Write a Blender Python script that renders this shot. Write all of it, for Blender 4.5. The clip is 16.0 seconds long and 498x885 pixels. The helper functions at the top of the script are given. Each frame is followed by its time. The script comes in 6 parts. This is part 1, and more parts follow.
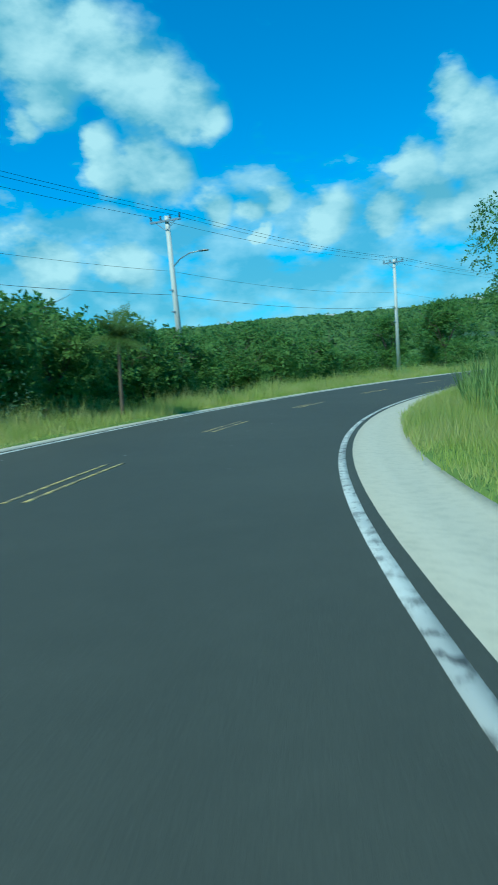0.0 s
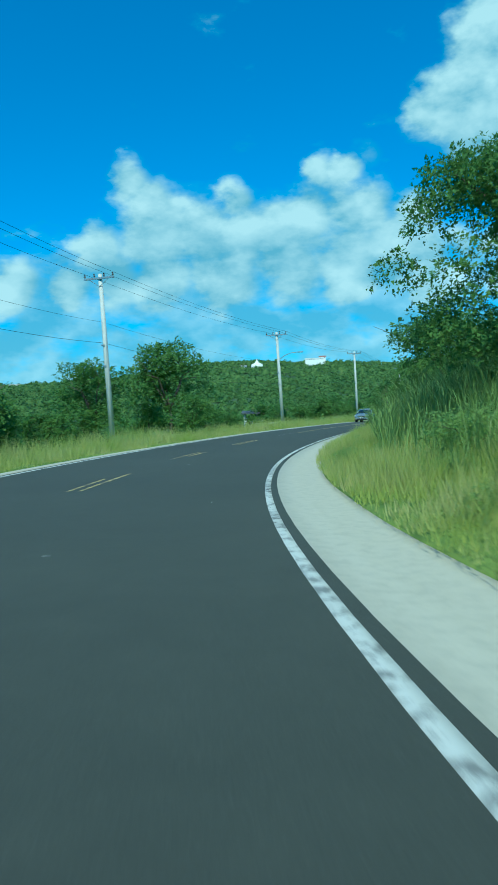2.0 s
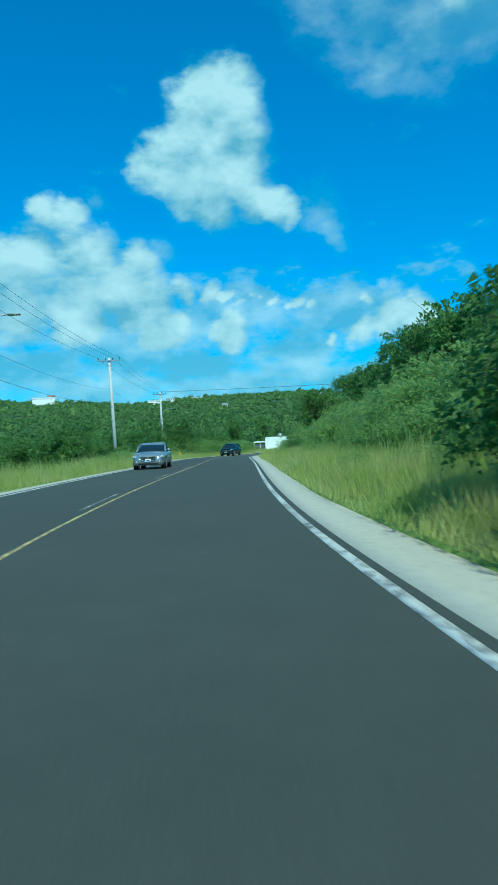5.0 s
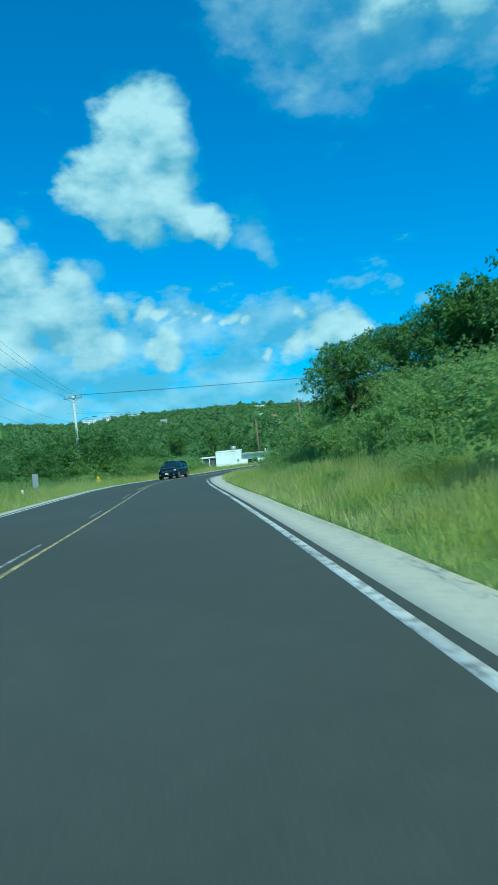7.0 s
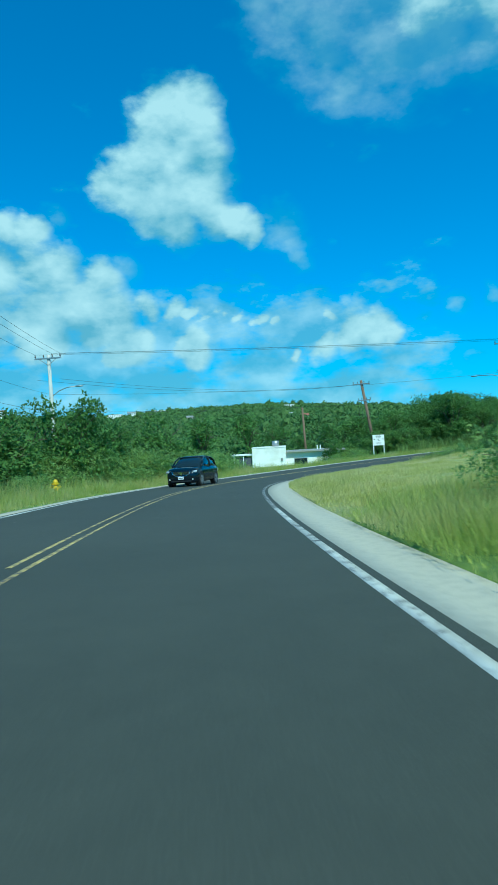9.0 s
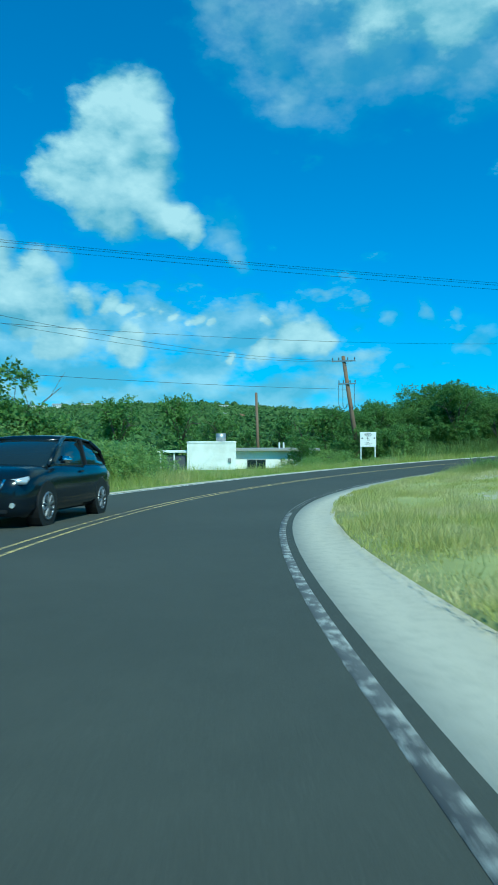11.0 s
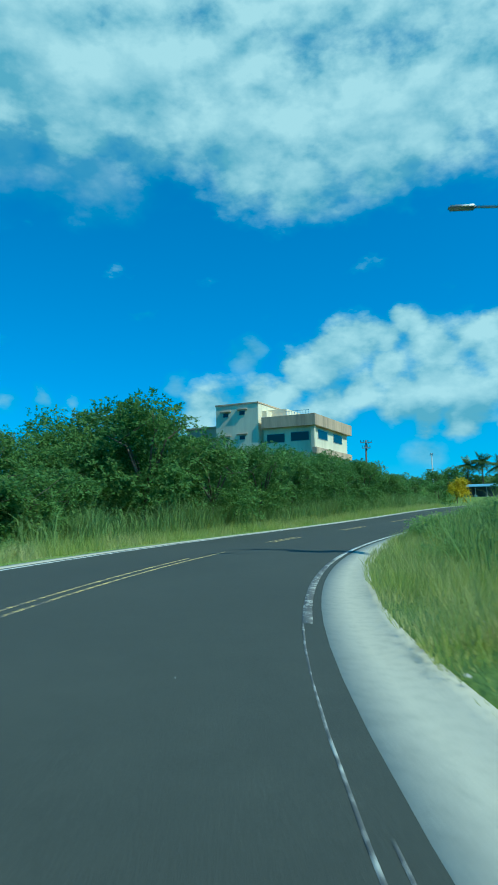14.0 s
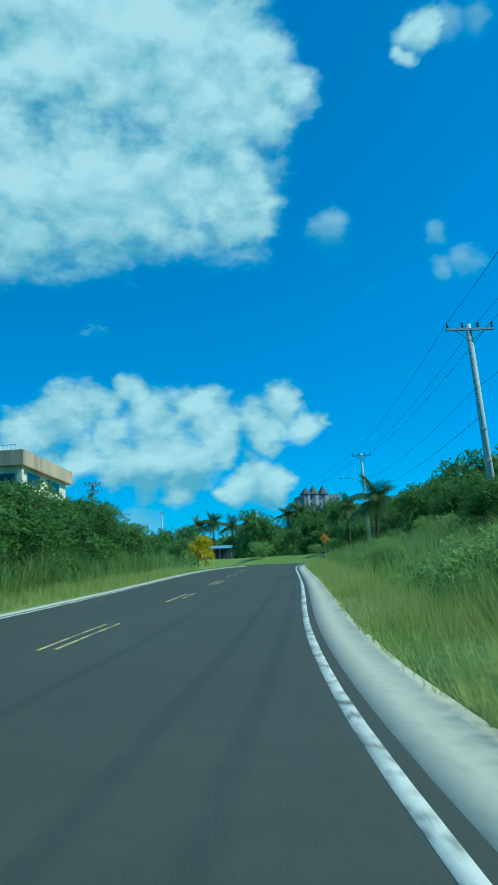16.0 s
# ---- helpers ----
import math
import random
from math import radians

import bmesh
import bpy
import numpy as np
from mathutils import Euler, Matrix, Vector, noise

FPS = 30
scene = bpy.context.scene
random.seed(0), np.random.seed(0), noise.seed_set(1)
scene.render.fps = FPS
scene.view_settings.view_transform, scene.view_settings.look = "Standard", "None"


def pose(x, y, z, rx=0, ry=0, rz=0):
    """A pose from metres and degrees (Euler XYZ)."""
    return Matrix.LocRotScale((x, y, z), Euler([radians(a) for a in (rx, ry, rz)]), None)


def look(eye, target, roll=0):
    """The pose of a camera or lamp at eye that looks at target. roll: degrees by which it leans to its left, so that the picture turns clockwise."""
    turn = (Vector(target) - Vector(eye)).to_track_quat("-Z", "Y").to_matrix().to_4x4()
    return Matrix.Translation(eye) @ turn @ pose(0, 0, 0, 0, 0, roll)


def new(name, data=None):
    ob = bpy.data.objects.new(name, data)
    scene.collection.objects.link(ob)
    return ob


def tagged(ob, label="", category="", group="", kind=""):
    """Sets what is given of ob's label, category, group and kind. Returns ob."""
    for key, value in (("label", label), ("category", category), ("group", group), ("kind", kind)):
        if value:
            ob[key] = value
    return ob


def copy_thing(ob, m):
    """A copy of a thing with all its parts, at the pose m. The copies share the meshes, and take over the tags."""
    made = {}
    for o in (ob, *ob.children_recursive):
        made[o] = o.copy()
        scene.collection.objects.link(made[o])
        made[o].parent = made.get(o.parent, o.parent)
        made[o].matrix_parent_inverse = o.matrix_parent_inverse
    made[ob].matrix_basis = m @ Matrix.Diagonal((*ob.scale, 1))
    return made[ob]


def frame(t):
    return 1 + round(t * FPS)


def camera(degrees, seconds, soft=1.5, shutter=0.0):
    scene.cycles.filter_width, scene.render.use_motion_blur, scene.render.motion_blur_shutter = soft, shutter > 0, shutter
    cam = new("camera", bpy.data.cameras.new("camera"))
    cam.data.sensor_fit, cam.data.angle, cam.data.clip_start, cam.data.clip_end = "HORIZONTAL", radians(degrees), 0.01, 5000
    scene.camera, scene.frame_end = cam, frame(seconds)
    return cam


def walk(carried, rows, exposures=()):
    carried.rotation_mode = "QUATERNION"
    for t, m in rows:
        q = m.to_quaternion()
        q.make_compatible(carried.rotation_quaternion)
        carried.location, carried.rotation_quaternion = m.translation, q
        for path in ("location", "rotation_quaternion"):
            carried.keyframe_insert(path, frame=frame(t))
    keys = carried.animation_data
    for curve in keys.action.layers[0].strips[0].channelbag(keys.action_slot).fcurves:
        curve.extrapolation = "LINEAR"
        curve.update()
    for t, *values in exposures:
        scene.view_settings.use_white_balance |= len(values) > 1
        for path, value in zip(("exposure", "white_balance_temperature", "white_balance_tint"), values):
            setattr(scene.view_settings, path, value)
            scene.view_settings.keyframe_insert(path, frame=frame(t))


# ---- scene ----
cam = camera(39.54, 16.0, soft=1.1, shutter=0.2)
# seconds, place, tilt, lean, heading
ROWS = [
    (0.0, 0.00, 0.00, 0.05, 81.08, 3.48, 10.36),
    (0.5, -0.91, 5.93, -0.45, 80.68, 1.87, 1.18),
    (1.0, -1.39, 12.00, -0.93, 85.53, 1.35, -3.93),
    (1.5, -1.42, 18.19, -1.36, 85.56, 2.23, -7.19),
    (2.0, -0.96, 24.48, -1.75, 85.73, 2.46, -14.90),
    (2.5, -0.01, 30.83, -2.10, 87.46, 1.96, -17.39),
    (3.0, 1.49, 37.23, -2.42, 87.14, 2.16, -21.46),
    (3.5, 3.56, 43.61, -2.70, 88.44, 2.02, -27.37),
    (4.0, 6.17, 49.93, -2.96, 88.74, 2.16, -32.50),
    (4.5, 9.24, 56.20, -3.20, 88.52, 2.36, -34.88),
    (5.0, 12.69, 62.39, -3.42, 88.30, 2.57, -36.87),
    (5.5, 16.49, 68.48, -3.65, 88.08, 2.77, -38.98),
    (6.0, 20.61, 74.43, -3.88, 87.87, 2.97, -40.43),
    (6.5, 24.91, 80.29, -4.11, 87.65, 3.17, -40.46),
    (7.0, 29.25, 86.12, -4.35, 89.30, 4.99, -41.85),
    (7.5, 33.55, 91.95, -4.60, 85.84, 5.52, -41.78),
    (8.0, 37.78, 97.75, -4.86, 88.76, 5.00, -40.28),
    (8.5, 41.95, 103.51, -5.12, 89.12, 4.09, -39.74),
    (9.0, 46.05, 109.17, -5.39, 89.49, 3.19, -39.70),
    (9.5, 50.15, 114.68, -5.64, 89.85, 2.28, -40.39),
    (10.0, 54.30, 119.99, -5.90, 90.21, 1.38, -41.49),
    (10.5, 58.51, 125.10, -6.16, 90.57, 0.47, -42.73),
    (11.0, 62.82, 129.99, -6.43, 89.49, 0.24, -45.44),
    (11.5, 67.30, 134.62, -6.71, 88.81, 0.36, -49.80),
    (12.0, 72.07, 138.88, -6.99, 90.51, 0.76, -54.19),
    (12.5, 77.16, 142.70, -7.24, 93.59, 0.29, -57.36),
    (13.0, 82.59, 146.01, -7.44, 91.93, 1.75, -67.63),
    (13.5, 88.31, 148.77, -7.57, 95.79, 2.03, -73.96),
    (14.0, 94.25, 150.99, -7.64, 96.27, 0.97, -76.40),
    (14.5, 100.35, 152.60, -7.65, 96.27, -0.05, -82.48),
    (15.0, 106.56, 153.55, -7.61, 96.49, 0.77, -88.56),
    (15.5, 112.79, 153.82, -7.53, 96.81, 1.71, -95.24),
    (16.0, 118.97, 153.46, -7.43, 101.01, 2.72, -99.24),
]
walk(cam, [(t, pose(x, y, z, a, b, c)) for t, x, y, z, a, b, c in ROWS], [(0.0, 0.2, 5850, -25), (11.0, 0.17, 5850, -25), (12.5, 0.06, 5850, -25), (16.0, 0.06, 5850, -25)])

# ---- sky and sun ----
SUN_AZ, SUN_EL = 202.0, 48.0          # clockwise from +y, above the horizon


def sky_dir(az, el):
    a, e = radians(az), radians(el)
    return Vector((math.sin(a) * math.cos(e), math.cos(a) * math.cos(e), math.sin(e)))


world = bpy.data.worlds.new("sky")
scene.world = world
world.use_nodes = True
wn, wl = world.node_tree.nodes, world.node_tree.links
wn.clear()


def wnode(kind, **kw):
    nd = wn.new(kind)
    for k, v in kw.items():
        if k == "operation":
            nd.operation = v
    return nd


def wmath(op, a, b=None, c=None, clamp=False):
    nd = wn.new("ShaderNodeMath")
    nd.operation, nd.use_clamp = op, clamp
    for i, v in enumerate((a, b, c)):
        if v is None:
            continue
        if isinstance(v, (int, float)):
            nd.inputs[i].default_value = v
        else:
            wl.new(v, nd.inputs[i])
    return nd.outputs[0]


w_out = wn.new("ShaderNodeOutputWorld")
w_bg = wn.new("ShaderNodeBackground")
w_sky = wn.new("ShaderNodeTexSky")
w_sky.sky_type, w_sky.sun_disc = "NISHITA", False
w_sky.sun_elevation, w_sky.sun_rotation = radians(SUN_EL), radians(SUN_AZ)
w_sky.air_density, w_sky.dust_density, w_sky.ozone_density, w_sky.altitude = 1.0, 0.15, 4.0, 0
w_geo = wn.new("ShaderNodeTexCoord")
d_raw = w_geo.outputs["Generated"]
w_lift = wn.new("ShaderNodeVectorMath")           # clear sea air: little white haze at the horizon
w_lift.inputs[1].default_value = (0, 0, 0.13)
wl.new(d_raw, w_lift.inputs[0])
wl.new(w_lift.outputs[0], w_sky.inputs["Vector"])
# billows: the direction is warped by two scales of noise
w_n1 = wn.new("ShaderNodeTexNoise")
w_n1.inputs["Scale"].default_value, w_n1.inputs["Detail"].default_value, w_n1.inputs["Roughness"].default_value = 12.0, 8.0, 0.54
w_flat = wn.new("ShaderNodeMapping")
w_flat.inputs["Scale"].default_value = (1, 1, 1.7)
wl.new(d_raw, w_flat.inputs["Vector"])
wl.new(w_flat.outputs[0], w_n1.inputs["Vector"])
w_sub = wn.new("ShaderNodeVectorMath")
w_sub.operation = "SUBTRACT"
w_sub.inputs[1].default_value = (0.5, 0.5, 0.5)
wl.new(w_n1.outputs["Color"], w_sub.inputs[0])
w_warp = wn.new("ShaderNodeVectorMath")
w_warp.operation = "MULTIPLY_ADD"
w_warp.inputs[1].default_value = (0.06, 0.06, 0.05)
wl.new(w_sub.outputs[0], w_warp.inputs[0])
wl.new(d_raw, w_warp.inputs[2])
d_warp = w_warp.outputs[0]


def cloud_bank(puffs, total=None):
    """Cumulus puffs (azimuth, elevation, radius in degrees): the thickness of the densest puff."""
    for az, el, r in puffs:
        dist = wn.new("ShaderNodeVectorMath")
        dist.operation = "DISTANCE"
        wl.new(d_warp, dist.inputs[0])
        dist.inputs[1].default_value = sky_dir(az, el)
        v = wmath("MULTIPLY_ADD", dist.outputs["Value"], -1.0 / radians(r * 1.95), 1.0)
        total = v if total is None else wmath("SMOOTH_MAX", total, v, 0.16)
    return total


# west cloud
puffs_all = cloud_bank([
    (-26.3, 22.3, 4.2), (-24.2, 20.4, 3.8), (-21.2, 21, 3.4), (-18.9, 19.5, 3.3), (-16.6, 18.4, 2.9), (-14.2, 17.2, 2.4), (-12.3, 16.1,
    1.4), (-24.5, 17.9, 2.3), (-17.7, 13.2, 2.6), (-20.5, 12.7, 2), (-15.7, 12.4, 1.9), (-21.2, 14.7, 1.8), (-26.5, 15.8, 1.2)])
# heads over the first poles
puffs_all = cloud_bank([
    (-12.5, 9.6, 1.7), (-7.7, 10.1, 1.7), (-9.6, 9.5, 1.4), (-3.9, 8.6, 2.1), (-8.5, 7.7, 0.7), (-25.8, 6.1, 3), (-20.2, 5.5, 3.1)], puffs_all)
# north bank
puffs_all = cloud_bank([
    (6, 16.4, 1.6), (7.8, 15.2, 1.5), (3.3, 11.4, 2.1), (8.4, 12.7, 3.3), (11.6, 12.1, 3.2), (14.4, 15.3, 1.4), (14.9, 12.6, 2.9), (17.9,
    12.6, 2.7), (20.3, 13.4, 2.4), (22.9, 13.5, 2.5), (25.2, 13.2, 1.8), (26.7, 11.1, 2.3), (29, 9.6, 2.6), (23.3, 10.8, 3.2), (18.7, 9.8,
    3.3), (13.4, 9.1, 3.3), (8.2, 9.3, 3), (4.3, 9, 2.5), (0.9, 8.9, 2.1), (-3.1, 9, 2.1), (30.5, 7.9, 2.3), (21.3, 16.5, 1.3), (23.5, 16.6,
    1.1)], puffs_all)
# low heads of the north bank
puffs_all = cloud_bank([
    (31.9, 10.6, 1.4), (33.8, 10.3, 0.9), (37.2, 10.1, 0.8), (31.5, 8.7, 1.3), (27.2, 9, 2.2), (23.8, 8.8, 2.5), (29.8, 7.3, 2.1), (35.7,
    7.5, 1.7)], puffs_all)
# tall cloud
puffs_all = cloud_bank([
    (34.4, 25.7, 1.9), (36.4, 26, 1.8), (37.6, 24.5, 1.5), (33.6, 23.7, 2.3), (36.1, 22.9, 2.5), (37.6, 21.6, 1.5), (31.5, 21.2, 2.2),
    (29.5, 19.9, 1.8), (31.1, 19.4, 2), (33.9, 20.3, 3.1), (36.8, 19.6, 2.6), (32.9, 18.6, 2.2), (34.8, 17.3, 2.2), (37.9, 17.5, 1.9),
    (39.8, 16.9, 1.5), (41.1, 16.5, 1), (32.8, 22.3, 1.9), (35.6, 24.6, 2.2)], puffs_all)
# heaps beyond the white house
puffs_all = cloud_bank([
    (25, 13.9, 1.9), (28.3, 12.8, 1.8), (26.6, 11.2, 2.1), (34.4, 10.6, 1), (33.4, 10.4, 0.8), (35.6, 10.3, 0.7), (38.2, 10, 0.8), (39.3, 9.8, 0.6), (41.2, 9.6, 0.7), (42.2, 9.4, 0.5),
    (48.7, 8.2, 2), (50.7, 8.1, 1.7), (46.3, 7.4, 1.5), (51.9, 7.5, 1), (43.9, 6.5, 0.6), (46.8, 9.4, 0.7)], puffs_all)
# great cloud
puffs_all = cloud_bank([
    (58.1, 35.3, 7.5), (66.3, 34.9, 7.2), (74.8, 34.4, 7.1), (81.7, 32.4, 6.3), (80.8, 26.7, 2.8), (87.2, 31.8, 5.8), (92.5, 31.8, 5.6),
    (76.6, 28.4, 3.7), (62.1, 30.5, 3.1)], puffs_all)
# great cloud, trailing edge
puffs_all = cloud_bank([
    (82.3, 39.9, 6.1), (89.6, 40.5, 6.3), (95.6, 39.7, 5.2), (100.2, 41.2, 4.2), (102.2, 36.9, 3.3), (105.1, 37.7, 1.9), (98.9, 32, 4.2),
    (93, 31.1, 5.4), (85.9, 30, 5.3), (80.9, 27.8, 4), (100.1, 28.6, 2.8)], puffs_all)
puffs_all = cloud_bank([(68, 41.5, 7.5), (84, 42, 8), (94, 43, 6.5), (61, 38, 5)], puffs_all)
# shreds
puffs_all = cloud_bank([(117, 40.1, 1.4), (115.7, 38.4, 0.7)], puffs_all)
# south-east bank
puffs_all = cloud_bank([
    (83.3, 13.4, 2), (85.9, 14.4, 1.9), (88.2, 14.4, 1.2), (80.8, 11.8, 1.9), (91.8, 13.8, 2.4), (94.6, 14, 1.9), (97.3, 12.9, 2.2), (100.7,
    12.8, 2.2), (102.8, 14, 1.9), (104.4, 12.6, 1.6), (106.1, 12.5, 0.7), (92.4, 11.1, 2.8), (94.7, 9, 2.2), (89.1, 9.2, 2.2), (91, 7.8,
    1.5), (99.1, 7.7, 1.6), (101.4, 7.4, 1.6), (98, 6.8, 1.2)], puffs_all)
puffs_all = cloud_bank([(88, 12.2, 1.7), (97.5, 10.6, 1.7), (101.5, 11.4, 1.5), (99.6, 8.9, 1.6), (86, 10.4, 1.8), (94, 7.4, 1.6), (90.6, 15.2, 1.2), (96.3, 14.6, 1.4)], puffs_all)
# bank behind the pale building
puffs_all = cloud_bank([
    (82, 11.9, 2.3), (84.7, 13.7, 2.2), (86.7, 14.8, 1.6), (79.5, 10.1, 1.6), (89.4, 15.5, 1), (83.2, 9.2, 2.6), (73.1, 9.2, 2.4), (77.1, 9.5, 1.9)], puffs_all)
# thin veil
veil_all = cloud_bank([
    (47.4, 28.5, 2.5), (49.4, 26.3, 1.9), (52.6, 27.9, 3.3), (56.5, 28.7, 3.4), (60.8, 28.4, 3.4), (63.7, 27.5, 3.3), (45, 31.2, 1.9)])
# veil and streaks
veil_all = cloud_bank([
    (45.3, 34.2, 3.5), (46.7, 29.7, 3), (52.1, 32.6, 4.6), (58.4, 33.2, 5.2), (42.1, 32.3, 1.8), (65.3, 32.9, 5.7)], veil_all)
# streaks
veil_all = cloud_bank([
    (54.2, 9, 0.6), (56.8, 9.3, 0.8), (59.4, 9.6, 0.7), (61.8, 9.8, 0.5)], veil_all)
# tail of the tall cloud and loose shreds
veil_all = cloud_bank([
    (43.6, 16.6, 1.4), (44.4, 15.2, 1.1), (44.8, 13.8, 0.9), (30.3, 13.8, 1), (24.8, 17.6, 0.8), (119.2, 40.1, 1.1), (122.2, 39.8, 1.2),
    (107.8, 27.3, 1.4), (116.7, 26, 0.9), (118.9, 23.5, 1.1), (116.8, 22.9, 0.8), (89.2, 15.1, 0.9), (75.9, 12.9, 1.1), (77, 13.8, 0.8), (70.4, 10.9, 1), (63.7, 7.5, 1.4), (90.7, 5.2, 1.3), (39, 8.6, 1.3)], veil_all)
# bluish hollows and undersides
hollow_all = cloud_bank([
    (34.5, 16.6, 2.3), (33, 17.9, 2), (37.8, 16.9, 1.5), (36.7, 21.8, 1.1)])
hollow_all = cloud_bank([
    (-27.2, 19.3, 3.2), (-23.3, 18.4, 2.7), (-18.6, 16.3, 2.5), (-14.3, 15.4, 2), (-17.8, 11.8, 2.7)], hollow_all)
hollow_all = cloud_bank([
    (8.3, 10.2, 2.8), (12.2, 9.8, 2.6), (16.8, 10.5, 2.4), (22.7, 11.1, 2.1), (26.5, 9.3, 2.8), (4.4, 9.3, 2.5), (20, 8.8, 2.9), (13.4, 7.8,
    2.9), (-0.7, 8.3, 2.3), (30.2, 7.2, 2.3)], hollow_all)
hollow_all = cloud_bank([
    (58.1, 30.1, 5.5), (66.2, 29.6, 4.5), (55.5, 33, 5.2), (74.5, 28.4, 3.3)], hollow_all)
hollow_all = cloud_bank([
    (83.2, 25.6, 3.4), (90.1, 27.8, 3.4), (91.7, 8.5, 2.5), (95, 7.7, 1.9), (83.9, 11.5, 1.7), (99.9, 11.2, 1.6), (100.4, 6.5, 1.6), (92.5,
    12.8, 1)], hollow_all)
# broken low cloud towards the open sea: a field of small heaps, thinning upwards
w_map = wn.new("ShaderNodeMapping")
w_map.inputs["Scale"].default_value = (1, 1, 2.1)
wl.new(d_raw, w_map.inputs["Vector"])
w_n2 = wn.new("ShaderNodeTexNoise")
w_n2.inputs["Scale"].default_value, w_n2.inputs["Detail"].default_value, w_n2.inputs["Roughness"].default_value = 11.0, 7.0, 0.56
wl.new(w_map.outputs[0], w_n2.inputs["Vector"])
w_sep = wn.new("ShaderNodeSeparateXYZ")
wl.new(d_raw, w_sep.inputs[0])
w_sea = wn.new("ShaderNodeVectorMath")
w_sea.operation = "DOT_PRODUCT"
w_sea.inputs[1].default_value = sky_dir(6, 0)
wl.new(d_raw, w_sea.inputs[0])


def ease(v, a, b):
    nd = wn.new("ShaderNodeMapRange")
    nd.interpolation_type = "SMOOTHSTEP"
    nd.inputs["From Min"].default_value, nd.inputs["From Max"].default_value = a, b
    wl.new(v, nd.inputs["Value"])
    return nd.outputs[0]


up = w_sep.outputs["Z"]
field = wmath("MULTIPLY", ease(w_sea.outputs["Value"], 0.5, 0.82), ease(up, 0.26, 0.15))
low = wmath("MULTIPLY_ADD", wmath("SUBTRACT", w_n2.outputs["Fac"], 0.47), 3.0, wmath("MULTIPLY_ADD", field, 1.0, -0.5))
grain = wmath("SUBTRACT", w_n1.outputs["Fac"], 0.5)
fine = wmath("MULTIPLY_ADD", grain, 0.95, wmath("SUBTRACT", puffs_all, 0.3))
thin = wmath("MULTIPLY_ADD", grain, 1.2, wmath("SUBTRACT", veil_all, 0.15))
cov_heap = ease(fine, -0.02, 0.42)
cov_low = wmath("MULTIPLY", ease(low, -0.05, 0.7), 0.74)
cov_veil = wmath("MULTIPLY", ease(thin, -0.05, 0.8), 0.55)
cover = wmath("MAXIMUM", wmath("MAXIMUM", cov_heap, cov_low), cov_veil)
# lit heads and bluer hollows: the billows are compared with those a little higher up
w_up = wn.new("ShaderNodeVectorMath")
w_up.inputs[1].default_value = (-0.008, -0.012, 0.03)
wl.new(d_raw, w_up.inputs[0])
w_n3 = wn.new("ShaderNodeTexNoise")
w_n3.inputs["Scale"].default_value, w_n3.inputs["Detail"].default_value, w_n3.inputs["Roughness"].default_value = 12.0, 8.0, 0.54
w_flat2 = wn.new("ShaderNodeMapping")
w_flat2.inputs["Scale"].default_value = (1, 1, 1.7)
wl.new(w_up.outputs[0], w_flat2.inputs["Vector"])
wl.new(w_flat2.outputs[0], w_n3.inputs["Vector"])
relief = wmath("SUBTRACT", w_n1.outputs["Fac"], w_n3.outputs["Fac"])
depth = wmath("MULTIPLY", ease(fine, 0.05, 0.6), 0.5)
hollow = wmath("MULTIPLY", ease(wmath("MULTIPLY_ADD", grain, 1.2, hollow_all), 0.3, 0.95), 0.4)
lit = wmath("SUBTRACT", wmath("ADD", wmath("MULTIPLY_ADD", relief, 2.3, 0.27), depth), hollow, clamp=True)
w_cc = wn.new("ShaderNodeMix")
w_cc.data_type = "RGBA"
w_cc.inputs["A"].default_value, w_cc.inputs["B"].default_value = (1.6, 3.8, 5.6, 1), (5.1, 6.8, 8.2, 1)
wl.new(lit, w_cc.inputs["Factor"])
w_hsv = wn.new("ShaderNodeHueSaturation")
w_hsv.inputs["Saturation"].default_value, w_hsv.inputs["Hue"].default_value, w_hsv.inputs["Value"].default_value = 1.55, 0.496, 1.87
wl.new(w_sky.outputs[0], w_hsv.inputs["Color"])
# sea haze along the horizon
w_haze = wn.new("ShaderNodeMix")
w_haze.data_type = "RGBA"
w_haze.inputs["B"].default_value = (1.5, 4.6, 6.6, 1)
wl.new(wmath("MULTIPLY", ease(up, 0.2, -0.03), 0.6), w_haze.inputs["Factor"])
wl.new(w_hsv.outputs[0], w_haze.inputs["A"])
w_mix = wn.new("ShaderNodeMix")
w_mix.data_type = "RGBA"
wl.new(wmath("MULTIPLY", cover, 0.95), w_mix.inputs["Factor"])
wl.new(w_haze.outputs["Result"], w_mix.inputs["A"])
wl.new(w_cc.outputs["Result"], w_mix.inputs["B"])
wl.new(w_mix.outputs["Result"], w_bg.inputs["Color"])
w_bg.inputs["Strength"].default_value = 0.1
wl.new(w_bg.outputs[0], w_out.inputs["Surface"])

sun = new("sun", bpy.data.lights.new("sun", "SUN"))
sun.data.energy, sun.data.angle, sun.data.color = 3.6, radians(0.6), (1.0, 0.97, 0.9)
sun.matrix_world = look(sky_dir(SUN_AZ, SUN_EL) * 50, (0, 0, 0))

# ---- materials ----


def ramp(nt, fac, stops):
    nd = nt.nodes.new("ShaderNodeValToRGB")
    while len(nd.color_ramp.elements) < len(stops):
        nd.color_ramp.elements.new(0.5)
    for e, (p, c) in zip(nd.color_ramp.elements, stops):
        e.position, e.color = p, (*c, 1)
    nt.links.new(fac, nd.inputs[0])
    return nd.outputs[0]


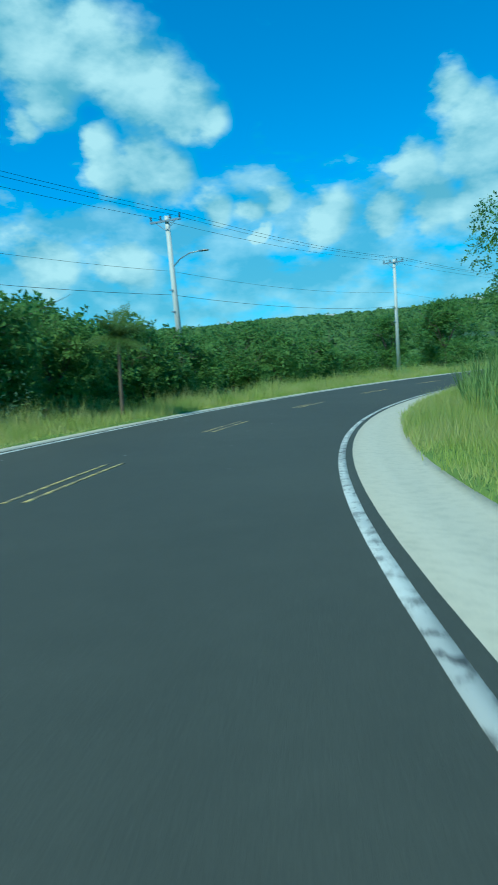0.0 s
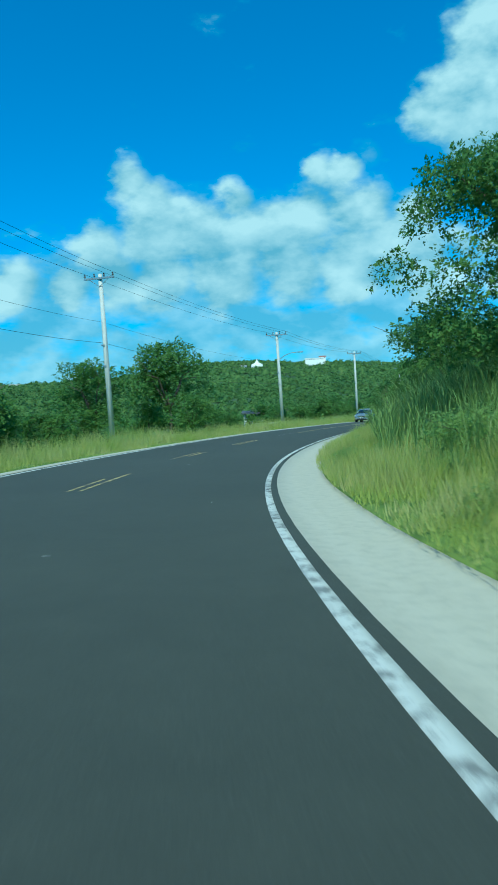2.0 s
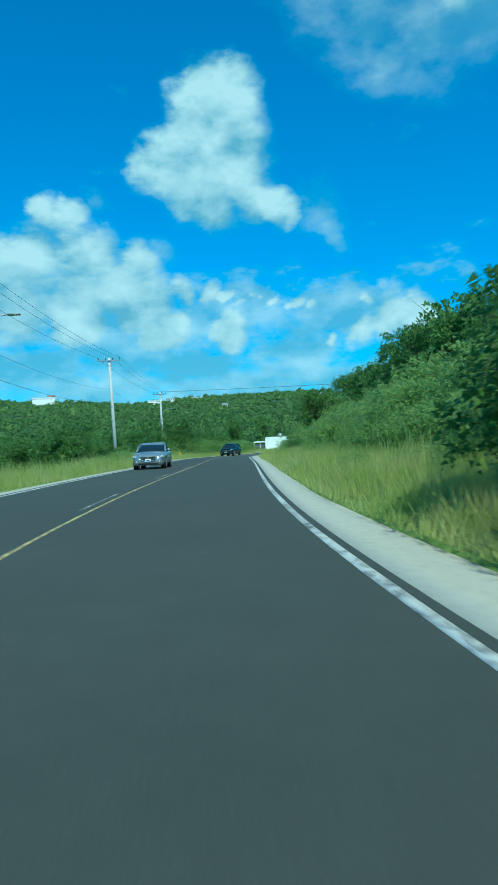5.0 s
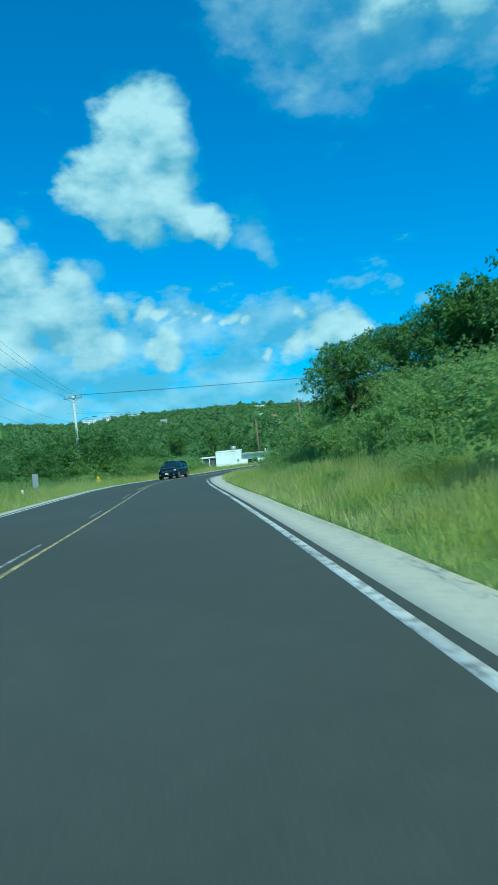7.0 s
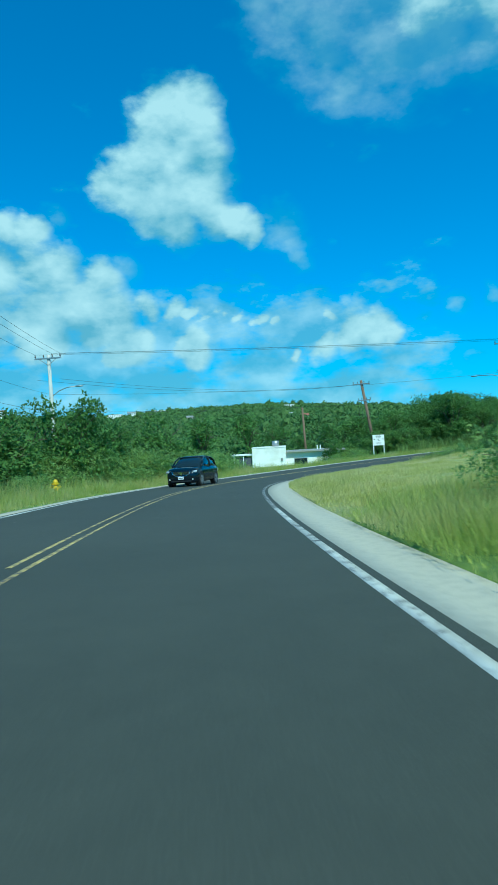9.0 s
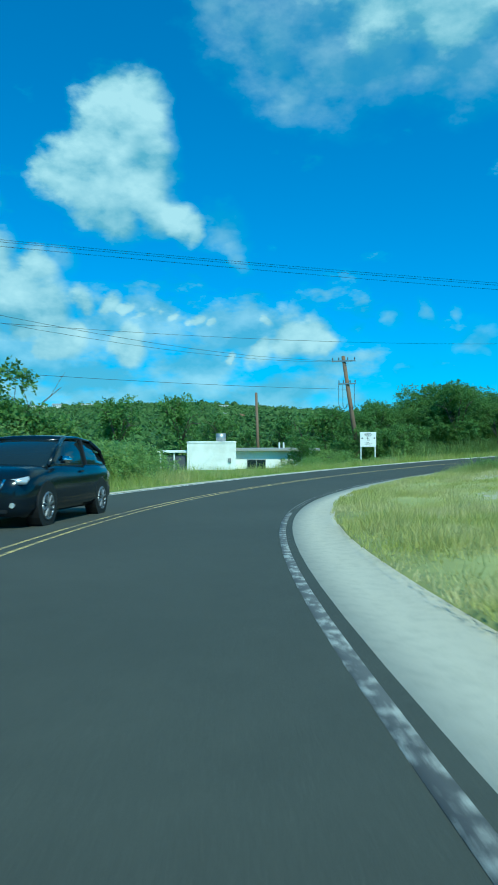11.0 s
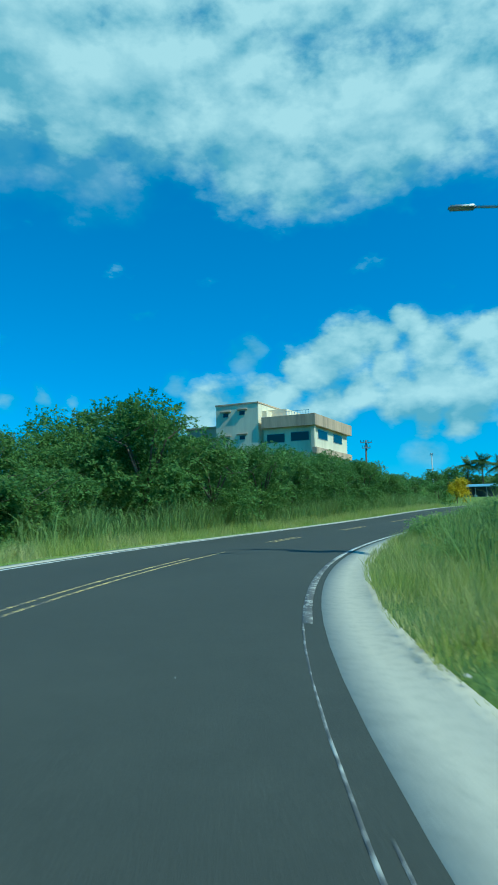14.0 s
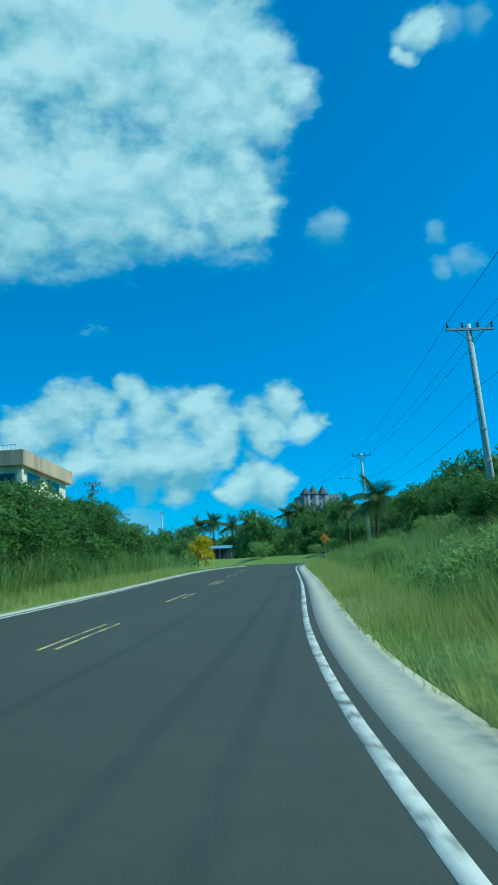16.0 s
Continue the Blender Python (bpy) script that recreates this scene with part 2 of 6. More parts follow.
def noise_of(nt, scale, detail=4.0, rough=0.55, space="Object", stretch=(1, 1, 1)):
    co = nt.nodes.new("ShaderNodeTexCoord")
    mp = nt.nodes.new("ShaderNodeMapping")
    mp.inputs["Scale"].default_value = stretch
    nt.links.new(co.outputs[space], mp.inputs[0])
    nd = nt.nodes.new("ShaderNodeTexNoise")
    nd.inputs["Scale"].default_value, nd.inputs["Detail"].default_value, nd.inputs["Roughness"].default_value = scale, detail, rough
    nt.links.new(mp.outputs[0], nd.inputs["Vector"])
    return nd.outputs["Fac"]


def blend(nt, fac, a, b, kind="MIX"):
    nd = nt.nodes.new("ShaderNodeMix")
    nd.data_type, nd.blend_type = "RGBA", kind
    for key, v in (("Factor", fac), ("A", a), ("B", b)):
        if isinstance(v, (int, float)):
            nd.inputs[key].default_value = v
        elif isinstance(v, tuple):
            nd.inputs[key].default_value = (*v, 1)
        else:
            nt.links.new(v, nd.inputs[key])
    return nd.outputs["Result"]


def plain(name, col, rough=0.6, metal=0.0, var=0.25, scale=6.0, bump=0.1, stretch=(1, 1, 1), grime=None):
    """Paint, concrete, metal or wood: base colour with grain and stains at two scales, and a fine relief."""
    m = bpy.data.materials.new(name)
    m.use_nodes = True
    nt = m.node_tree
    bs = nt.nodes["Principled BSDF"]
    big = noise_of(nt, scale * 0.17, 5, 0.6, stretch=stretch)
    small = noise_of(nt, scale, 6, 0.65, stretch=stretch)
    dark = grime or tuple(c * (1 - 1.6 * var) for c in col)
    lite = tuple(min(1.0, c * (1 + 0.5 * var)) for c in col)
    c1 = ramp(nt, big, [(0.3, dark), (0.52, col), (0.75, lite)])
    c2 = ramp(nt, small, [(0.25, tuple(c * (1 - var) for c in col)), (0.7, lite)])
    nt.links.new(blend(nt, 0.5, c1, c2), bs.inputs["Base Color"])
    bs.inputs["Roughness"].default_value, bs.inputs["Metallic"].default_value = rough, metal
    if bump:
        bp = nt.nodes.new("ShaderNodeBump")
        bp.inputs["Strength"].default_value, bp.inputs["Distance"].default_value = bump, 0.02
        nt.links.new(small, bp.inputs["Height"])
        nt.links.new(bp.outputs[0], bs.inputs["Normal"])
    return m


def leafy(name, dark, mid, lite, dry=None, glow=0.35, gloss=0.45, straw=0.0, patch_size=0.35, fine_size=3.2):
    """Leaves: each one its own tone, light shining through them a little."""
    m = bpy.data.materials.new(name)
    m.use_nodes = True
    nt = m.node_tree
    bs = nt.nodes["Principled BSDF"]
    geo = nt.nodes.new("ShaderNodeNewGeometry")
    info = nt.nodes.new("ShaderNodeObjectInfo")
    per = ramp(nt, geo.outputs["Random Per Island"], [(0.0, dark), (0.55, mid), (0.93, lite), (1.0, dry or lite)])
    patch = ramp(nt, noise_of(nt, patch_size, 4), [(0.35, dark), (0.5, mid), (0.68, lite)])
    tone = ramp(nt, info.outputs["Random"], [(0.0, tuple(c * 0.75 for c in mid)), (1.0, lite)])
    fine = noise_of(nt, fine_size, 6, 0.75)
    speck = ramp(nt, fine, [(0.34, tuple(c * 0.8 for c in dark)), (0.5, mid), (0.64, lite)])
    col = blend(nt, 0.3, blend(nt, 0.36, blend(nt, 0.35, per, patch), tone), speck)
    if straw:
        dryness = ramp(nt, noise_of(nt, 0.55, 5, 0.65), [(0.42, (0, 0, 0)), (0.68, (straw, straw, straw))])
        col = blend(nt, dryness, col, dry)
    bp = nt.nodes.new("ShaderNodeBump")
    bp.inputs["Strength"].default_value, bp.inputs["Distance"].default_value = 0.4, 0.64 / fine_size
    nt.links.new(fine, bp.inputs["Height"])
    nt.links.new(bp.outputs[0], bs.inputs["Normal"])
    nt.links.new(col, bs.inputs["Base Color"])
    bs.inputs["Roughness"].default_value, bs.inputs["Specular IOR Level"].default_value = gloss, 0.18
    tr = nt.nodes.new("ShaderNodeBsdfTranslucent")
    nt.links.new(blend(nt, 0.5, col, lite), tr.inputs["Color"])
    mx = nt.nodes.new("ShaderNodeMixShader")
    mx.inputs[0].default_value = glow
    nt.links.new(bs.outputs[0], mx.inputs[1])
    nt.links.new(tr.outputs[0], mx.inputs[2])
    nt.links.new(mx.outputs[0], nt.nodes["Material Output"].inputs["Surface"])
    return m




def asphalt_material():
    """Worn asphalt: patches and rubbed bands metres wide, blotches, and a fine pale grit."""
    m = bpy.data.materials.new("asphalt")
    m.use_nodes = True
    nt = m.node_tree
    bs = nt.nodes["Principled BSDF"]
    wide = ramp(nt, noise_of(nt, 0.22, 4, 0.6), [(0.32, (0.042, 0.047, 0.038)), (0.5, (0.055, 0.06, 0.048)), (0.7, (0.074, 0.079, 0.064))])
    mid = ramp(nt, noise_of(nt, 2.6, 6, 0.65), [(0.3, (0.038, 0.042, 0.034)), (0.55, (0.057, 0.062, 0.05)), (0.75, (0.078, 0.083, 0.067))])
    grit = noise_of(nt, 70, 3, 0.7)
    specks = ramp(nt, grit, [(0.3, (0.035, 0.038, 0.031)), (0.55, (0.056, 0.061, 0.049)), (0.72, (0.14, 0.147, 0.122))])
    nt.links.new(blend(nt, 0.35, blend(nt, 0.4, wide, mid), specks), bs.inputs["Base Color"])
    bs.inputs["Roughness"].default_value = 0.84
    bp = nt.nodes.new("ShaderNodeBump")
    bp.inputs["Strength"].default_value, bp.inputs["Distance"].default_value = 0.4, 0.01
    nt.links.new(grit, bp.inputs["Height"])
    nt.links.new(bp.outputs[0], bs.inputs["Normal"])
    return m


M_ASPHALT = asphalt_material()
M_CONC = plain("gutter_concrete", (0.52, 0.48, 0.385), 0.9, var=0.14, scale=42, bump=0.2, grime=(0.38, 0.36, 0.29))


def worn_paint(name, col, keep, patchy=0.32):
    """Road paint that has flaked to the asphalt in places."""
    m = bpy.data.materials.new(name)
    m.use_nodes = True
    nt = m.node_tree
    bs = nt.nodes["Principled BSDF"]
    fl = blend(nt, patchy, ramp(nt, noise_of(nt, 5.5, 6, 0.75), [(keep, (0, 0, 0)), (keep + 0.08, (1, 1, 1))]), ramp(nt, noise_of(nt, 0.5, 4), [(0.38, (0, 0, 0)), (0.5, (1, 1, 1))]))
    nt.links.new(blend(nt, fl, (0.08, 0.08, 0.08), col), bs.inputs["Base Color"])
    bs.inputs["Roughness"].default_value = 0.75
    return m


M_WHITE = worn_paint("white_road_paint", (0.6, 0.6, 0.56), 0.42)
M_WHITEW = worn_paint("worn_white_road_paint", (0.46, 0.46, 0.42), 0.5, 0.1)
M_YELLOW = worn_paint("yellow_road_paint", (0.6, 0.45, 0.16), 0.47)
M_POLE = plain("pole_concrete", (0.55, 0.54, 0.5), 0.8, var=0.15, scale=8, bump=0.15)
M_WOODP = plain("weathered_pole_wood", (0.2, 0.13, 0.085), 0.85, var=0.3, scale=8, bump=0.3, stretch=(1, 1, 0.1))
M_STEEL = plain("galvanised_steel", (0.42, 0.43, 0.43), 0.45, 0.7, var=0.12, scale=20, bump=0.05)
M_PORC = plain("insulator_porcelain", (0.12, 0.1, 0.09), 0.25, var=0.1, scale=10, bump=0)
M_WIRE = plain("wire", (0.03, 0.03, 0.03), 0.6, var=0.05, scale=10, bump=0)
M_LEAF = leafy("leaves", (0.045, 0.11, 0.03), (0.11, 0.225, 0.055), (0.21, 0.34, 0.09), (0.34, 0.34, 0.09), 0.38)
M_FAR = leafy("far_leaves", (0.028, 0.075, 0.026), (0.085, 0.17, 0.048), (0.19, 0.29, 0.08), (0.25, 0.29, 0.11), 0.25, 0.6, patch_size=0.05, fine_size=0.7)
M_GRASS = leafy("grass_blades", (0.17, 0.27, 0.045), (0.38, 0.47, 0.1), (0.56, 0.6, 0.19), (0.66, 0.58, 0.32), 0.48, 0.5, 0.75)
M_LAWN = leafy("dry_lawn_blades", (0.2, 0.27, 0.04), (0.44, 0.47, 0.11), (0.64, 0.6, 0.22), (0.74, 0.66, 0.4), 0.4, 0.5, 0.8)
M_REED = leafy("tall_grass_blades", (0.1, 0.19, 0.045), (0.21, 0.33, 0.09), (0.35, 0.45, 0.17), (0.5, 0.46, 0.24), 0.42, 0.45)
M_SOFT = leafy("feathery_leaves", (0.15, 0.27, 0.07), (0.28, 0.42, 0.13), (0.42, 0.56, 0.2), (0.55, 0.54, 0.18), 0.58)
M_BARK = plain("bark", (0.13, 0.1, 0.075), 0.9, var=0.3, scale=9, bump=0.4)


def ground_material():
    m = bpy.data.materials.new("grassy_ground")
    m.use_nodes = True
    nt = m.node_tree
    bs = nt.nodes["Principled BSDF"]
    a = ramp(nt, noise_of(nt, 0.12, 5, 0.6), [(0.35, (0.11, 0.19, 0.03)), (0.55, (0.2, 0.28, 0.05)), (0.7, (0.33, 0.34, 0.1))])
    b = ramp(nt, noise_of(nt, 3.0, 6, 0.7), [(0.3, (0.08, 0.15, 0.025)), (0.6, (0.22, 0.3, 0.06)), (0.8, (0.4, 0.37, 0.15))])
    nt.links.new(blend(nt, 0.55, a, b), bs.inputs["Base Color"])
    bs.inputs["Roughness"].default_value = 0.95
    bp = nt.nodes.new("ShaderNodeBump")
    bp.inputs["Strength"].default_value, bp.inputs["Distance"].default_value = 0.8, 0.15
    nt.links.new(noise_of(nt, 2.2, 6, 0.7), bp.inputs["Height"])
    nt.links.new(bp.outputs[0], bs.inputs["Normal"])
    return m


M_GROUND = ground_material()
M_DRY = plain("dry_lawn_soil", (0.36, 0.37, 0.13), 0.95, var=0.4, scale=3.2, bump=0.6, grime=(0.2, 0.21, 0.07))
# undergrowth floor, its green darkened for the shade in the gaps between crowns
M_FLOOR = plain("shaded_wood_floor", (0.05, 0.095, 0.03), 0.95, var=0.35, scale=1.6, bump=0.6)

# ---- mesh helpers ----


def mesh_ob(name, verts, faces, mat, parent=None, smooth=False, label=""):
    me = bpy.data.meshes.new(name)
    if isinstance(verts, np.ndarray) and isinstance(faces, np.ndarray):
        k = faces.shape[1]
        me.vertices.add(len(verts))
        me.vertices.foreach_set("co", np.ascontiguousarray(verts, dtype=np.float32).ravel())
        me.loops.add(faces.size)
        me.loops.foreach_set("vertex_index", np.ascontiguousarray(faces, dtype=np.int32).ravel())
        me.polygons.add(len(faces))
        me.polygons.foreach_set("loop_start", np.arange(0, faces.size, k, dtype=np.int32))
        me.update(calc_edges=True)
    else:
        me.from_pydata([tuple(v) for v in verts], [], [tuple(f) for f in faces])
    me.materials.append(mat)
    if smooth:
        me.polygons.foreach_set("use_smooth", [True] * len(me.polygons))
    ob = new(name, me)
    if parent:
        ob.parent = parent
    if label:
        tagged(ob, label)
    return ob


def part(name, bm, material, parent, label="", smooth=False):
    me = bpy.data.meshes.new(name)
    bm.normal_update()
    bm.to_mesh(me)
    bm.free()
    me.materials.append(material)
    if smooth:
        me.polygons.foreach_set("use_smooth", [True] * len(me.polygons))
    ob = new(name, me)
    ob.parent = parent
    if label:
        tagged(ob, label)
    return ob


def box_bm(x0, y0, z0, x1, y1, z1, bevel=0.0, bm=None):
    bm = bm or bmesh.new()
    made = bmesh.ops.create_cube(bm, size=1, matrix=Matrix.Translation(((x0 + x1) / 2, (y0 + y1) / 2, (z0 + z1) / 2)) @ Matrix.Diagonal((x1 - x0, y1 - y0, z1 - z0, 1)))
    if bevel:
        es = list({e for v in made["verts"] for e in v.link_edges})
        bmesh.ops.bevel(bm, geom=es, offset=bevel, segments=2, affect="EDGES", clamp_overlap=True)
    return bm


def rod_bm(a, b, r0, r1=None, seg=10, bm=None):
    bm = bm or bmesh.new()
    a, b = Vector(a), Vector(b)
    d = b - a
    m = Matrix.Translation((a + b) / 2) @ d.to_track_quat("Z", "Y").to_matrix().to_4x4()
    bmesh.ops.create_cone(bm, cap_ends=True, segments=seg, radius1=r0, radius2=r0 if r1 is None else r1, depth=d.length, matrix=m)
    return bm


def tube_bm(pts, r, seg=6, bm=None, taper=None):
    """A bent round bar through pts."""
    bm = bm or bmesh.new()
    rings = []
    pts = [Vector(p) for p in pts]
    for i, p in enumerate(pts):
        d = (pts[min(i + 1, len(pts) - 1)] - pts[max(i - 1, 0)]).normalized()
        q = d.to_track_quat("Z", "Y").to_matrix()
        rr = r if taper is None else r + (taper - r) * i / (len(pts) - 1)
        rings.append([bm.verts.new(p + q @ Vector((rr * math.cos(2 * math.pi * k / seg), rr * math.sin(2 * math.pi * k / seg), 0))) for k in range(seg)])
    for u, v in zip(rings, rings[1:]):
        for k in range(seg):
            bm.faces.new((u[k], u[(k + 1) % seg], v[(k + 1) % seg], v[k]))
    bm.faces.new(rings[0][::-1])
    bm.faces.new(rings[-1])
    return bm


def thing(name, m, label, category, group="", kind=""):
    ob = new(name)
    ob.matrix_basis = m
    return tagged(ob, label, category, group, kind)


# ---- the line of the road ----


def spline(knots, vals, q):
    """Natural cubic spline."""
    k, y, q = np.array(knots, float), np.array(vals, float), np.asarray(q, float)
    n, h = len(k), np.diff(np.array(knots, float))
    A, r = np.eye(n), np.zeros(n)
    for i in range(1, n - 1):
        A[i, i - 1:i + 2] = h[i - 1], 2 * (h[i - 1] + h[i]), h[i]
        r[i] = 6 * ((y[i + 1] - y[i]) / h[i] - (y[i] - y[i - 1]) / h[i - 1])
    m = np.linalg.solve(A, r)
    i = np.clip(np.searchsorted(k, q) - 1, 0, n - 2)
    d = h[i]
    a, b = (k[i + 1] - q) / d, (q - k[i]) / d
    return a * y[i] + b * y[i + 1] + ((a ** 3 - a) * m[i] + (b ** 3 - b) * m[i + 1]) * d * d / 6


HEADING = [10.85, 2.39, -6.31, -15.54, -24.45, -30.51, -35.74, -36.56, -35.98, -36.19, -38.72, -42.54, -50.5, -61.5, -72.27, -84.42, -96.03,
           -102.85, -102.89, -101.96, -102.56, -105.69, -109.63]
PACE_AT, PACE = [-1, 2, 5, 8, 11, 14, 17, 24], [11.59, 12.73, 14.27, 14.3, 12.95, 12.66, 12.15, 12.11]
RISE_AT, RISE = [-1, 1, 3, 5, 7, 9, 11, 13, 15, 17, 20, 24], [0.0, -2.05, -3.54, -4.55, -5.48, -6.51, -7.55, -8.56, -8.73, -8.25, -7.02, -5.77]
SIDE = [0.84, 0.73, 1.19, 1.5, 1.33, 1.4, 0.84, 0.31, 0.76, 0.77, 0.98, 1.05]
ST = np.arange(0, 22.01, 0.1)                                   # stations along the road
_h = np.radians(spline(np.arange(23), HEADING, ST))
_v = spline(PACE_AT, PACE, ST)
_dx, _dy = -np.sin(_h) * _v * 0.1, np.cos(_h) * _v * 0.1
_x = np.concatenate([[0], np.cumsum((_dx[1:] + _dx[:-1]) / 2)])
_y = np.concatenate([[0], np.cumsum((_dy[1:] + _dy[:-1]) / 2)])
_z, _d = spline(RISE_AT, RISE, ST), spline(RISE_AT, SIDE, ST)
# the right-hand white line, run on straight behind the start and past the end
LX, LY = _x + np.cos(_h) * _d, _y + np.sin(_h) * _d
back = np.arange(-60, 0, 1.2)
bh = _h[0] - np.radians(0.7) * 0 + np.radians(0.45) * -back * 0.6
bx, by = LX[0] - np.cumsum((-np.sin(bh) * 1.2)[::-1])[::-1], LY[0] - np.cumsum((np.cos(bh) * 1.2)[::-1])[::-1]
fwd = np.arange(1.2, 90, 1.2)
fh = _h[-1] + np.clip(fwd - 3, 0, 75) / 45             # the next bend turns left
fx, fy = LX[-1] - np.cumsum(np.sin(fh) * 1.2), LY[-1] + np.cumsum(np.cos(fh) * 1.2)
LX, LY = np.concatenate([bx, LX, fx]), np.concatenate([by, LY, fy])
LH = np.concatenate([bh, _h, fh])
LZ = np.concatenate([_z[0] + 0.07 * -back, _z, _z[-1] + 0.02 * fwd])
N0 = len(back)                                                   # station 0 s
NX, NY = -np.cos(LH), -np.sin(LH)                                # towards the other side of the road
WIDE = 7.2


def road_z(u):
    """Slight crown of the carriageway and fall of the gutter."""
    if u < -0.2:
        return 0.012 - 0.07 * min(1.0, (-0.2 - u) / 0.7) + 0.12 * max(0.0, (-0.95 - u))
    return 0.012


def at(i, u, dz=0.0):
    """The point u metres to the far side of the near white line at station index i."""
    return (LX[i] + NX[i] * u, LY[i] + NY[i] * u, LZ[i] + dz)


def strip(name, us, dzs, mat, i0=0, i1=None, parent=None, jitter=None, smooth=True):
    i1 = len(LX) if i1 is None else i1
    idx = np.arange(i0, i1)
    V = []
    for j, (u, dz) in enumerate(zip(us, dzs)):
        uu = (u[idx] if isinstance(u, np.ndarray) else u) + (jitter[j] * np.array([noise.noise((k * 0.37, j * 5.1, 0)) for k in idx]) if jitter and jitter[j] else 0)
        V.append(np.stack([LX[idx] + NX[idx] * uu, LY[idx] + NY[idx] * uu, LZ[idx] + dz], 1))
    V = np.concatenate(V)
    n, F = len(idx), []
    for j in range(len(us) - 1):
        a = np.arange(n - 1) + j * n
        F.append(np.stack([a, a + 1, a + n + 1, a + n], 1)[:, ::-1] if np.mean(us[j + 1]) > np.mean(us[j]) else np.stack([a, a + 1, a + n + 1, a + n], 1))
    return mesh_ob(name, V, np.concatenate(F), mat, parent, smooth)


def nearest(x, y):
    """Station index and signed distance (positive to the far, outer side) from the near white line."""
    x, y = np.asarray(x, float).ravel(), np.asarray(y, float).ravel()
    best, bi = np.full(len(x), 1e18), np.zeros(len(x), int)
    for c in range(0, len(x), 4000):
        d = (x[c:c + 4000, None] - LX[None]) ** 2 + (y[c:c + 4000, None] - LY[None]) ** 2
        bi[c:c + 4000] = d.argmin(1)
        best[c:c + 4000] = d.min(1)
    u = (x - LX[bi]) * NX[bi] + (y - LY[bi]) * NY[bi]
    return bi, np.where(u >= 0, 1, -1) * np.sqrt(best)


def smooth01(a, b, v):
    t = np.clip((v - a) / (b - a), 0, 1)
    return t * t * (3 - 2 * t)


def wild(x, y):
    """The country beyond the verges: a shallow valley inside a ring of low wooded hills."""
    r = np.hypot(x - 60, y - 120)
    az = np.degrees(np.arctan2(x - 60, y - 120))
    ridge = np.interp(az, [-180, -60, -20, -13, -8, -4, 1, 6, 10, 14, 20, 26, 31, 36, 40, 45, 50, 56, 64, 95, 120, 180],
                      [6, 6, 8, 14, 18, 20, 25, 33, 39, 38, 33, 29, 31, 34, 34, 33, 27, 20, 15, 18, 20, 8])
    z = -9.8 + 7.5 * smooth01(80, 300, r) + 5 * smooth01(280, 520, r) + (ridge - 2.7) * (0.3 * smooth01(420, 700, r) + 0.7 * smooth01(600, 1000, r)) - 70 * smooth01(1050, 2400, r)
    z = z + 6.5 * np.exp(-((x - 225) ** 2 + (y - 178) ** 2) / (2 * 34 ** 2))
    z = z + 15 * np.exp(-((x - 462) ** 2 + (y - 52) ** 2) / (2 * 55 ** 2))
    z = z - 3.2 * np.exp(-((x - 252) ** 2 + (y - 134) ** 2) / (2 * 25 ** 2))
    z = z + 3.5 * np.exp(-((x - 185) ** 2 + (y - 108) ** 2) / (2 * 22 ** 2))
    z = z + 1.6 * np.sin(x * 0.031 + 1.3) * np.sin(y * 0.027) * smooth01(120, 260, r) + 3.0 * np.sin(x * 0.013 + y * 0.007) * np.sin(y * 0.016 + 0.5) * smooth01(300, 600, r)
    return z


def ground_z(x, y):
    i, u = nearest(x, y)
    x, y = np.asarray(x, float).ravel(), np.asarray(y, float).ravel()
    zr = LZ[i]
    s = np.clip(i - N0, 0, 220) / 10.0
    # near side: a bank above the gutter, low by the mown lawn; far side: a verge that falls away
    bank = 1.5 * (1 - smooth01(9.4, 10.5, s)) + 0.25 + 0.9 * smooth01(13.6, 15.0, s)
    out_r, out_l = -u - 1.25, u - (WIDE + 0.7)
    side = np.where(u < 0, bank * smooth01(0.6, 7.0, out_r) + 0.02 * np.clip(out_r, 0, 30), -0.08 * np.clip(out_l, 0, 3) - 0.35 * smooth01(2.5, 9, out_l))
    near = zr + np.where((out_r < 0.25) & (out_l < 0.25), -0.3, side)
    away = np.where(u < 0, out_r, out_l)
    w = smooth01(7, 45, away)
    return near * (1 - w) + wild(x, y) * w


# ---- ground ----
def axis(c, fine, step, far, n):
    a = np.arange(-fine, fine + step / 2, step)
    g = fine + (far - fine) * (np.linspace(0, 1, n + 1)[1:] ** 2.4)
    return c + np.concatenate([-g[::-1], a, g])


gx, gy = axis(75, 135, 1.6, 3400, 60), axis(85, 135, 1.6, 3400, 60)
GX, GY = np.meshgrid(gx, gy)
GZ = ground_z(GX, GY)
_n = len(gx)
_a = (np.arange(len(gy) - 1)[:, None] * _n + np.arange(_n - 1)[None]).ravel()
GI, GU = nearest(GX, GY)
ground = mesh_ob("ground", np.stack([GX.ravel(), GY.ravel(), GZ], 1), np.stack([_a, _a + 1, _a + _n + 1, _a + _n], 1), M_GROUND, smooth=True)
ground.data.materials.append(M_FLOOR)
ground.data.materials.append(M_DRY)
_dry = (GI > N0 + 98) & (GI < N0 + 143) & (GU < 0) & (GU > -18)
# wooded ground takes the floor colour that has the crowns' shade in it
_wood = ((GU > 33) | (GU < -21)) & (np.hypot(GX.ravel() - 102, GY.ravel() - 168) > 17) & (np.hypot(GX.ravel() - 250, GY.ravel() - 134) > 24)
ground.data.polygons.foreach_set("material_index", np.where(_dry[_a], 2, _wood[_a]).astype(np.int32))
tagged(ground, "uneven green grassy ground with dry patches, reaching the hills", "ground", kind="structure")

